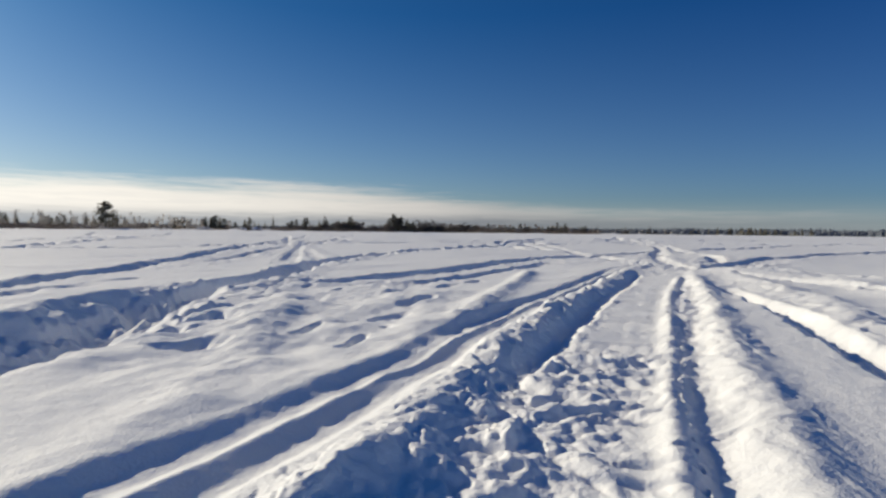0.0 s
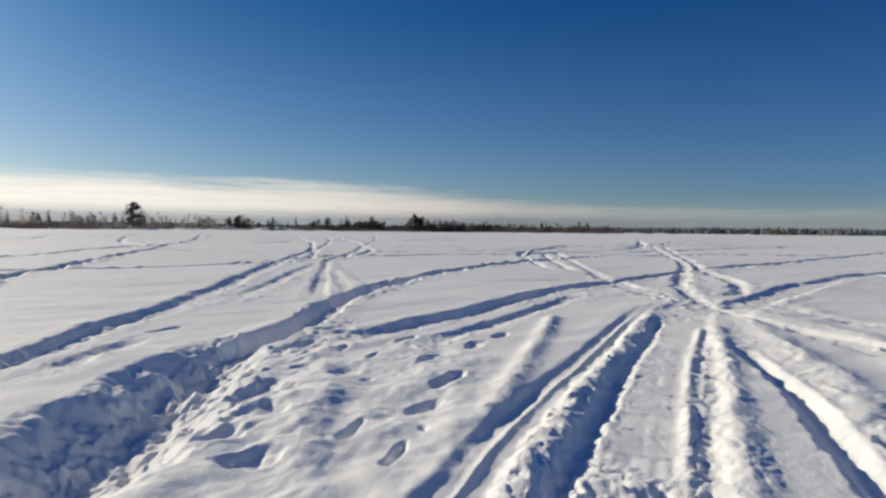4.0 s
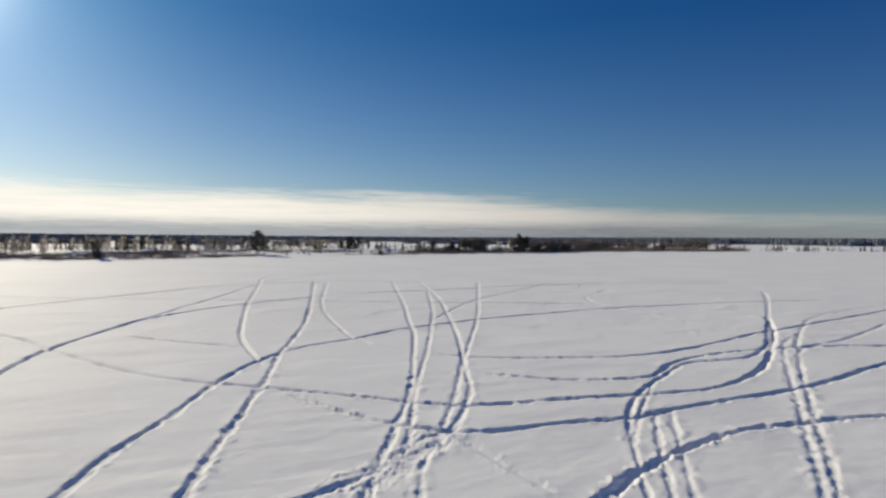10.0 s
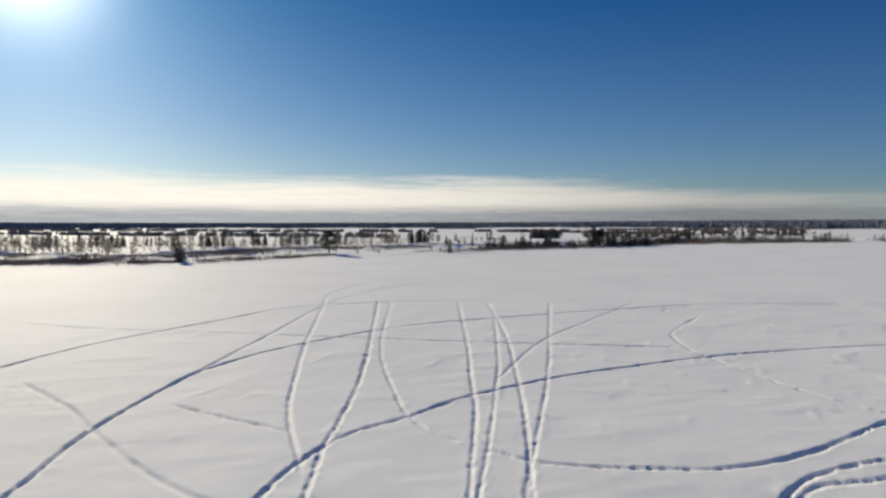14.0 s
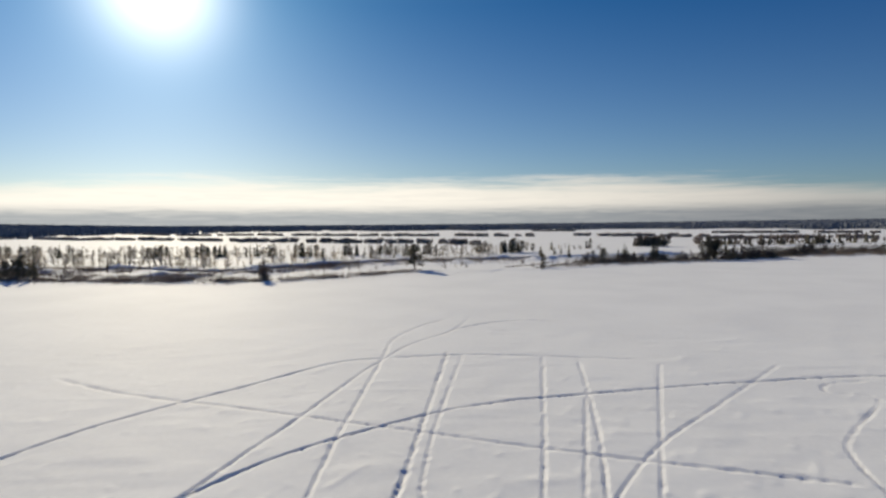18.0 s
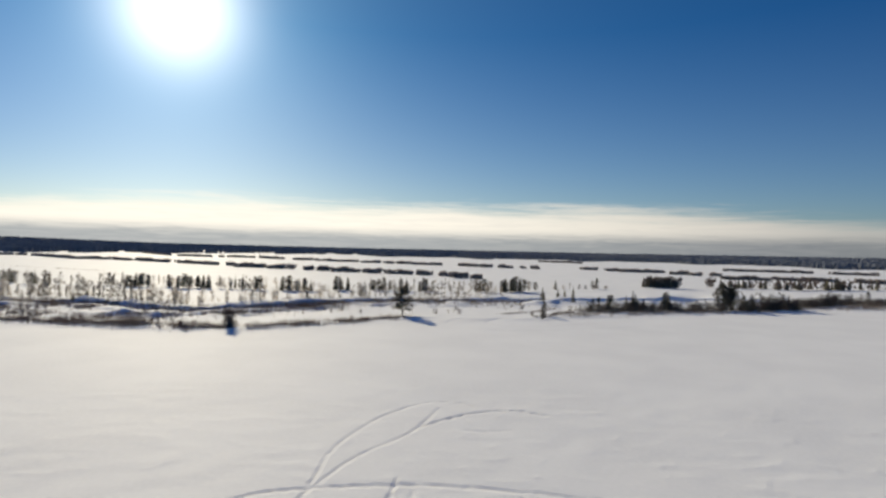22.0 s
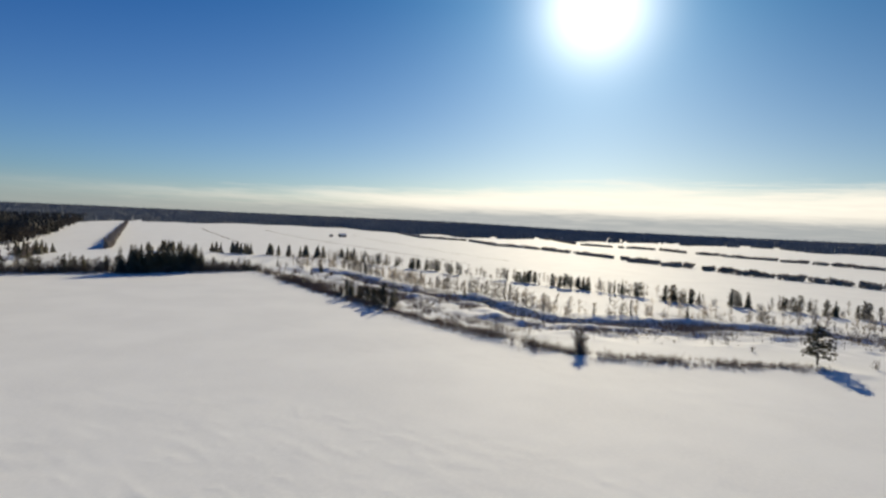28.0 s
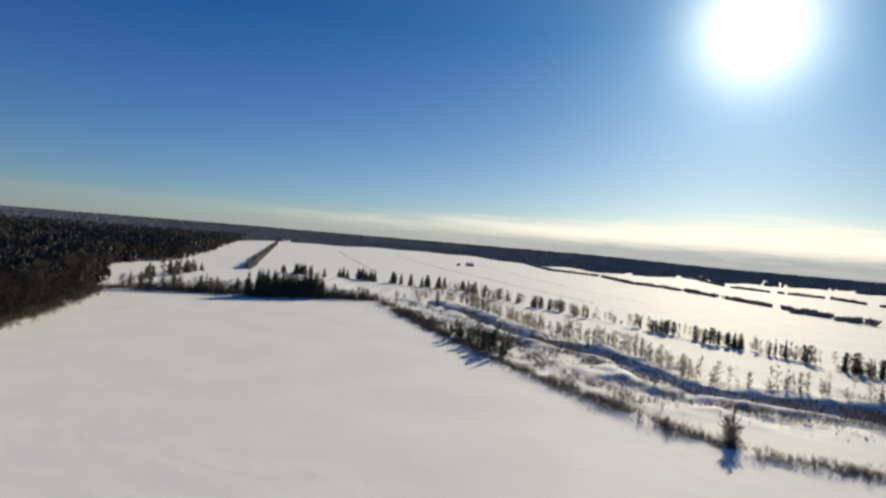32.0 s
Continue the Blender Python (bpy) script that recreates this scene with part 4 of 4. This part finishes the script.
# the tall stand at the far end of the field, and the trees that lead to it
row(("spruce",), (-288, -2), (-301, 25), 72, 14, 17, 3.2)
row(("bush",), (-286, -2), (-299, 25), 16, 4, 6, 3.0)
row(("bare", "bare", "alder", "spruce"), (-280, -55), (-292, -6), 40, 9, 13, 5.0)
row(("spruce", "alder"), (-303, 26), (-310, 50), 14, 7, 10, 3.0)
row(("alder", "willow", "bare", "spruce"), (-308, 50), (-240, 74), 34, 4, 7, 3.0)
row(("spruce", "alder"), (-330, 58), (-300, 84), 10, 6, 9, 4.0)
row(("willow", "alder"), (-310, 60), (-228, 112), 22, 3, 6, 5.0)
row(("bare", "bare", "bare", "pine", "bush"), (-284, -58), (-300, 0), 46, 6, 10, 7.0)
row(("bare", "alder", "pine"), (-300, 10), (-318, 50), 26, 6, 10, 7.0)
# the wood along the field's right-hand edge
row(("bush", "pine", "willow"), (-67, 226), (-59, 234), 11, 5, 7.5, 1.5)
row(("spruce",), (-57, 238), (-53, 241), 3, 7.5, 9.5, 1.0)
row(("bush", "bush", "bush", "pine"), (-57, 237), (-43, 252), 24, 5, 7.4, 2.2)
row(("spruce", "pine"), (-46, 250), (-43, 252), 3, 8, 10, 1.0)
row(("bush", "bush", "bare"), (-43, 252), (-27, 263), 24, 5, 7.4, 2.2)
row(("bush", "bush", "pine"), (-27, 262), (-17, 270), 16, 5, 7.5, 2.2)
row(("bare", "pine", "bare"), (-32, 288), (-24, 291), 20, 9, 12.5, 1.8)
row(("bare", "bare", "bush"), (-20, 276), (-5, 290), 26, 8, 12, 3.0)
row(("bush", "bush", "bare"), (-17, 269), (2, 312), 26, 5, 7.5, 2.5)
row(("bush", "bare", "bush"), (2, 312), (16, 341), 24, 7, 10.5, 2.5)
row(("bush", "bush", "bare", "pine"), (16, 341), (95, 384), 46, 6, 9.5, 3.5)
row(("bush", "bare", "spruce", "alder"), (95, 382), (190, 432), 36, 5, 8.5, 6.0)
row(("spruce",), (-94, 268), (-91, 271), 2, 6, 8, 1.0)
# copses farther out on the plain, too far to tell tree from tree
def copse(kinds, a, b, count, low, high, spread):
    s = Soup()
    for i in range(count):
        k = rng.random()
        far_tree(s, a[0] + (b[0] - a[0]) * k + rng.uniform(-spread, spread), a[1] + (b[1] - a[1]) * k + rng.uniform(-spread, spread),
                 rng.uniform(low, high) * 0.95, rng.choice(kinds) != "alder")
    return tagged(new("copse", s.mesh("copse", NEEDLES, TWIGS)), "dark copse of conifers and bare trees in snow", "copse", "copses", kind="stuff")


copse(("alder", "pine", "alder"), (-82, 392), (-65, 398), 56, 6.5, 8.2, 2.6)
copse(("alder",), (-52, 427), (-48, 430), 9, 6, 8, 1.5)
copse(("alder", "alder", "pine"), (-41, 426), (-20, 444), 34, 5, 7, 3.0)
copse(("alder", "alder", "pine"), (-17, 436), (43, 498), 60, 5.5, 8.5, 5.0)
copse(("alder", "pine"), (43, 498), (120, 560), 50, 6, 9, 7.0)

copse(MIX, (-437, 33), (-422, 49), 14, 7, 10, 1.5)
copse(MIX, (-427, 55), (-421, 63), 6, 7, 10, 1.5)
copse(MIX, (-415, 70), (-411, 85), 8, 7, 10, 1.5)
copse(MIX, (-408, 89), (-407, 94), 6, 8, 11, 1.5)
copse(MIX, (-410, 104), (-410, 107), 3, 6, 8, 1.5)
copse(MIX, (-389, 108), (-388, 112), 5, 8, 10, 1.5)
copse(MIX, (-428, 24), (-440, -30), 18, 7, 10, 3.0)
copse(("alder", "spruce", "pine"), (-330, -66), (-400, -70), 26, 6, 10, 6.0)
copse(("pine", "willow", "spruce", "willow"), (190, 430), (330, 500), 34, 4, 8, 8.0)

# the lone pine at the edge of the field
lone = tagged(new("lone_pine"), "tall lone pine with ragged crown by the field", "pine")
lone_trunk, lone_crown = pine(8.8, 1.4, 0.20, 100)
part("trunk", lone_trunk, lone)
part("crown", lone_crown, lone)
lone.matrix_basis = Matrix.Translation((-107.6, 171.5, 0))


# low scrub and dry stalks along the field edge and the stream
def scrub(name, line, count, spread, low, high, mat, label):
    s = Soup()
    pts = smooth_line(line, 2.0)
    for i in range(count):
        p = pts[rng.randrange(len(pts))]
        x, y = p[0] + rng.gauss(0, spread), p[1] + rng.gauss(0, spread)
        if grain(np.array(x * 0.24), np.array(y * 0.24), 41) < 0.27:
            continue
        h = rng.uniform(low, high) * (0.5 + grain(np.array(x * 0.05), np.array(y * 0.05), 42))
        for j in range(4):
            yaw = rng.uniform(0, 6.28)
            lean = rng.uniform(0.1, 0.55) * h
            s.stick((x, y, -0.2), (x + math.cos(yaw) * lean, y + math.sin(yaw) * lean, h * rng.uniform(0.6, 1.0)), 0.024, 0.009)
    return tagged(new(name, s.mesh(name, mat)), label, "scrub", kind="stuff")


scrub("edge_scrub", EDGE[6:13], 8000, 1.9, 0.5, 2.0, TWIGS, "bare brown scrub in a line along the field edge")
scrub("edge_scrub", EDGE[14:18], 2800, 2.2, 0.8, 2.6, TWIGS, "bare brown scrub in a line along the field edge")
scrub("stream_reeds", RIVER[2:11], 10000, 9.0, 0.4, 1.5, REEDS, "dry straw-coloured stalks along the frozen stream")


scrub("thicket", [(-279, -60), (-286, -38), (-292, -6)], 2600, 4.0, 1.5, 4.5, DARK, "dark brown leafless thicket under the trees")
scrub("thicket", [(-292, -6), (-300, 22), (-309, 50)], 2600, 4.0, 1.5, 5.0, DARK, "dark brown leafless thicket under the trees")
scrub("thicket", [(-309, 50), (-280, 64), (-240, 78)], 2000, 3.0, 0.8, 2.6, TWIGS, "brown leafless thicket under the trees")
scrub("thicket", [(-66, 224), (-46, 248), (-24, 268), (18, 340), (95, 382)], 6500, 3.4, 1.2, 3.4, BUSH, "dark brown leafless thicket along the field")
scrub("thicket", [(-112, -29), (-160, -36), (-204, -44), (-237, -52), (-271, -62)], 5200, 2.2, 1.6, 4.2, EDGE_WOOD, "dark brown leafless undergrowth at the forest edge")
# thin lines of grass along ditches out on the plain
scrub("ditch_grass", [(-1054, -50), (-661, 19), (-525, 45)], 900, 0.8, 0.5, 1.0, REEDS, "thin line of dry grass along a snowed-over ditch")
scrub("ditch_grass", [(-1108, 55), (-782, 102), (-582, 143), (-382, 190)], 1300, 0.8, 0.5, 1.0, REEDS, "thin line of dry grass along a snowed-over ditch")
scrub("ditch_grass", [(-945, 193), (-545, 219), (-420, 240)], 700, 0.8, 0.4, 0.8, REEDS, "thin line of dry grass along a snowed-over ditch")
# brush and brushwood by the loops
scrub("bank_brush", [(-85, 198), (-83, 204), (-80, 211), (-79, 224)], 500, 0.8, 0.3, 0.8, TWIGS, "low bare brown brush by the snowmobile loops")
scrub("bank_brush", [(-73, 195), (-71, 199), (-72, 212), (-70, 218)], 420, 0.9, 0.4, 1.1, DARK, "fallen dark branches and brush in the snow")
row(("bush",), (-71, 192), (-71, 196), 2, 2.6, 3.6, 0.6)
row(("alder", "willow"), (-102, 182), (-95, 189), 4, 3, 4.5, 1.0)
# brush on the near bank of the stream
scrub("bank_brush", [(-240, 100), (-200, 118), (-172, 124), (-152, 140), (-144, 178)], 3200, 4.0, 0.6, 2.0, TWIGS, "bare brown brush on the bank of the stream")
scrub("bank_brush", [(-235, 92), (-200, 100), (-172, 107), (-150, 116)], 2200, 4.0, 0.6, 2.2, TWIGS, "bare brown brush on the bank of the stream")


# ---- shelter belts on the plain ----
def belt(a, b, h):
    """A low trimmed-looking row of bushes with uneven tops."""
    s = Soup()
    size = math.hypot(b[0] - a[0], b[1] - a[1])
    for i in range(int(size * 2.4) + 12):
        k = rng.random()
        if size > 15 and grain(np.array(k * size * 0.11 + a[0]), np.array(0.5 + a[1]), 52) < (0.13 if a[0] < -400 else 0.3):
            continue
        x, y = a[0] + (b[0] - a[0]) * k + rng.uniform(-1.6, 1.6), a[1] + (b[1] - a[1]) * k + rng.uniform(-1.6, 1.6)
        top = h * (0.55 + 0.65 * float(grain(np.array(x * 0.15), np.array(y * 0.15), 51)))
        s.stick((x, y, -0.2), (x + rng.uniform(-0.4, 0.4), y + rng.uniform(-0.4, 0.4), top), 0.07, 0.03)
        for j in range(4):
            s.clump((x + rng.uniform(-0.8, 0.8), y + rng.uniform(-0.8, 0.8), top * rng.uniform(0.15, 0.85)), rng.uniform(0.7, 1.3), flat=1.0)
    return tagged(new("shelter_belt", s.mesh("shelter_belt", HEDGE)), "dense brown row of bushes on the snowy plain", "hedge", "shelter belts", kind="stuff")


for a, b in (((-442, 367), (-418, 381)), ((-404, 372), (-382, 385)), ((-362, 378), (-361, 386)), ((-347, 378), (-339, 385)), ((-329, 377), (-310, 388)),
             ((-301, 384), (-269, 396)), ((-268, 396), (-229, 396)), ((-214, 379), (-207, 390)), ((-200, 383), (-195, 388))):
    belt(a, b, 4.2)
for a, b in (((-1243, 345), (-968, 321)), ((-968, 321), (-884, 374)), ((-862, 372), (-712, 356)), ((-708, 357), (-676, 376)), ((-670, 377), (-572, 384)), ((-558, 384), (-460, 384)), ((-452, 383), (-424, 384))):
    belt(a, b, 4.0)
for a, b in (((-1247, 708), (-1170, 683)), ((-1104, 661), (-900, 590)), ((-861, 578), (-795, 598)), ((-790, 604), (-745, 640)), ((-735, 642), (-664, 628))):
    belt(a, b, 4.0)
for a, b in (((-636, 620), (-610, 636)), ((-589, 619), (-525, 639)), ((-509, 626), (-487, 640)), ((-473, 632), (-459, 636)), ((-453, 633), (-433, 634)), ((-427, 629), (-390, 645)),
             ((-367, 649), (-336, 645)), ((-327, 635), (-320, 651)), ((-303, 635), (-292, 650)), ((-289, 644), (-278, 659)), ((-266, 651), (-255, 644))):
    belt(a, b, 4.0)
for a, b in (((-219, 690), (-202, 700)), ((-185, 676), (-175, 690)), ((-166, 664), (-125, 690)), ((-111, 652), (-94, 655)), ((-90, 642), (-80, 645)), ((-73, 655), (-65, 657)),
             ((-56, 577), (-20, 589)), ((-18, 612), (30, 619)), ((40, 620), (110, 640)), ((-435, 1087), (-338, 1069)), ((-82, 886), (21, 907)), ((40, 900), (200, 930))):
    belt(a, b, 4.0)
belt((-451, -48), (-1252, -205), 7.0)


# ---- forests ----
def forest_edge(x):
    """The wood's border south of the field, as y for x."""
    return float(np.interp(x, (-1800, -1123, -480, -440, -400, -340, -310, -271, -237, -204, -180, -120, -60), (-400, -248, -104, -116, -116, -98, -73, -60, -50, -41, -36, -27, -21)))


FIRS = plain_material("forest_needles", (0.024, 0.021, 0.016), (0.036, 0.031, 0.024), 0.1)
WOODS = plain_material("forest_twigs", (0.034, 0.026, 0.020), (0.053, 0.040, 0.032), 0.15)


def forest():
    s = Soup()
    r = 150.0
    while r < 1700:
        gap = max(2.1, r / 135)
        a = radians(88)
        while a < radians(132):
            q, b = r + rng.uniform(-0.5, 0.5) * gap, a + rng.uniform(-0.5, 0.5) * gap / r
            x, y = -q * math.sin(b), q * math.cos(b)
            if y < forest_edge(x) - 3 and x < -90:
                far_tree(s, x, y, rng.uniform(9, 15), grain(np.array(x * 0.012), np.array(y * 0.012), 61) + rng.uniform(-0.3, 0.3) > (0.9 if q < 360 else 0.76))
            a += gap / r
        r += gap
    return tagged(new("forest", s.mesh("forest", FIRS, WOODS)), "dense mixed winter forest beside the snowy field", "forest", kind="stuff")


forest()
for i in range(120):
    fx = -110 - i * 1.35 + rng.uniform(-1, 1)
    plant("edge", fx, forest_edge(fx) + rng.uniform(-6, -1), rng.uniform(8, 14))


FAR_FRONT = ((-52, 1150), (-20, 1150), (-6, 1343), (0, 1486), (7, 1532), (18, 1516), (28, 1456), (36, 1500), (45, 1650), (57, 1353), (69, 1259), (75, 1400), (85, 1880), (98, 1600), (105, 1190), (135, 1190))


def far_forest():
    """The woods of the plain's far side, up to the low ridge on the skyline."""
    s = Soup()
    for j in range(34):
        u = (j / 33) ** 1.4
        a = radians(-52)
        while a < radians(132):
            front = np.interp(math.degrees(a), *zip(*FAR_FRONT)) + 60 * math.sin(a * 37) + 50 * math.sin(a * 71 + 2)
            q = front + (4650 - front) * u + rng.uniform(-30, 30)
            gap = rng.uniform(2.8, 5.5) * (q / 1500) ** 1.15
            if radians(40) < a < radians(66) and q < 2000:
                wooded = grain(np.array(a * 75), np.array(q * 0.011), 72) > 0.46
            else:
                wooded = grain(np.array(a * 22), np.array(q * 0.0021), 71) > (0.06 if q < 3000 else 0.12)
            if wooded:
                k = len(s.v)
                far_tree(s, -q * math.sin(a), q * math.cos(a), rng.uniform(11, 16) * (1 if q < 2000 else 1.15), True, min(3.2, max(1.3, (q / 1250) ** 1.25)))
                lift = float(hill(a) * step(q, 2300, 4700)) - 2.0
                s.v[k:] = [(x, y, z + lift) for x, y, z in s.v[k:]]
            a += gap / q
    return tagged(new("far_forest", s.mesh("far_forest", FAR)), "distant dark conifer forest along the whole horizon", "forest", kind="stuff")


# blue-grey and pale because aerial haze is put into the base colour
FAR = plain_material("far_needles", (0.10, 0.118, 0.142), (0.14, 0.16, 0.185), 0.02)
far_forest()


# ---- the barns out on the plain ----
def barn(x, y, turn, w, d, h):
    root = tagged(new("field_barn"), "small weathered wooden barn with snow on its roof", "barn", "barns on the plain")
    root.matrix_basis = pose(x, y, 0, 0, 0, turn)
    bm = bmesh.new()
    v = [bm.verts.new(c) for c in ((-w, -d, -0.3), (w, -d, -0.3), (w, d, -0.3), (-w, d, -0.3), (-w, -d, h), (w, -d, h), (w, d, h), (-w, d, h), (0, -d, h * 1.6), (0, d, h * 1.6))]
    for f in ((0, 1, 5, 8, 4), (2, 3, 7, 9, 6), (0, 4, 7, 3), (1, 2, 6, 5), (3, 2, 1, 0)):
        bm.faces.new([v[i] for i in f])
    me = bpy.data.meshes.new("wall")
    bm.to_mesh(me)
    me.materials.append(BOARDS)
    part("wall", me, root)
    bm = bmesh.new()
    for side in (-1, 1):
        low, high, over = (side * (w + 0.5), h - 0.25), (0, h * 1.6 + 0.1), d + 0.5
        c = [bm.verts.new((px, py, pz + up)) for up in (0, 0.35) for px, pz in (low, high) for py in (-over, over)]
        for f in ((0, 1, 3, 2), (4, 6, 7, 5), (0, 4, 5, 1), (2, 3, 7, 6), (0, 2, 6, 4), (1, 5, 7, 3)):
            bm.faces.new([c[i] for i in f])
    bmesh.ops.recalc_face_normals(bm, faces=bm.faces)
    me = bpy.data.meshes.new("roof")
    bm.to_mesh(me)
    me.materials.append(SNOW)
    part("roof", me, root, "snow-covered roof")


barn(-872, 168, 20, 3.6, 5, 3.2)
barn(-862, 150, 80, 2.5, 3.5, 2.5)
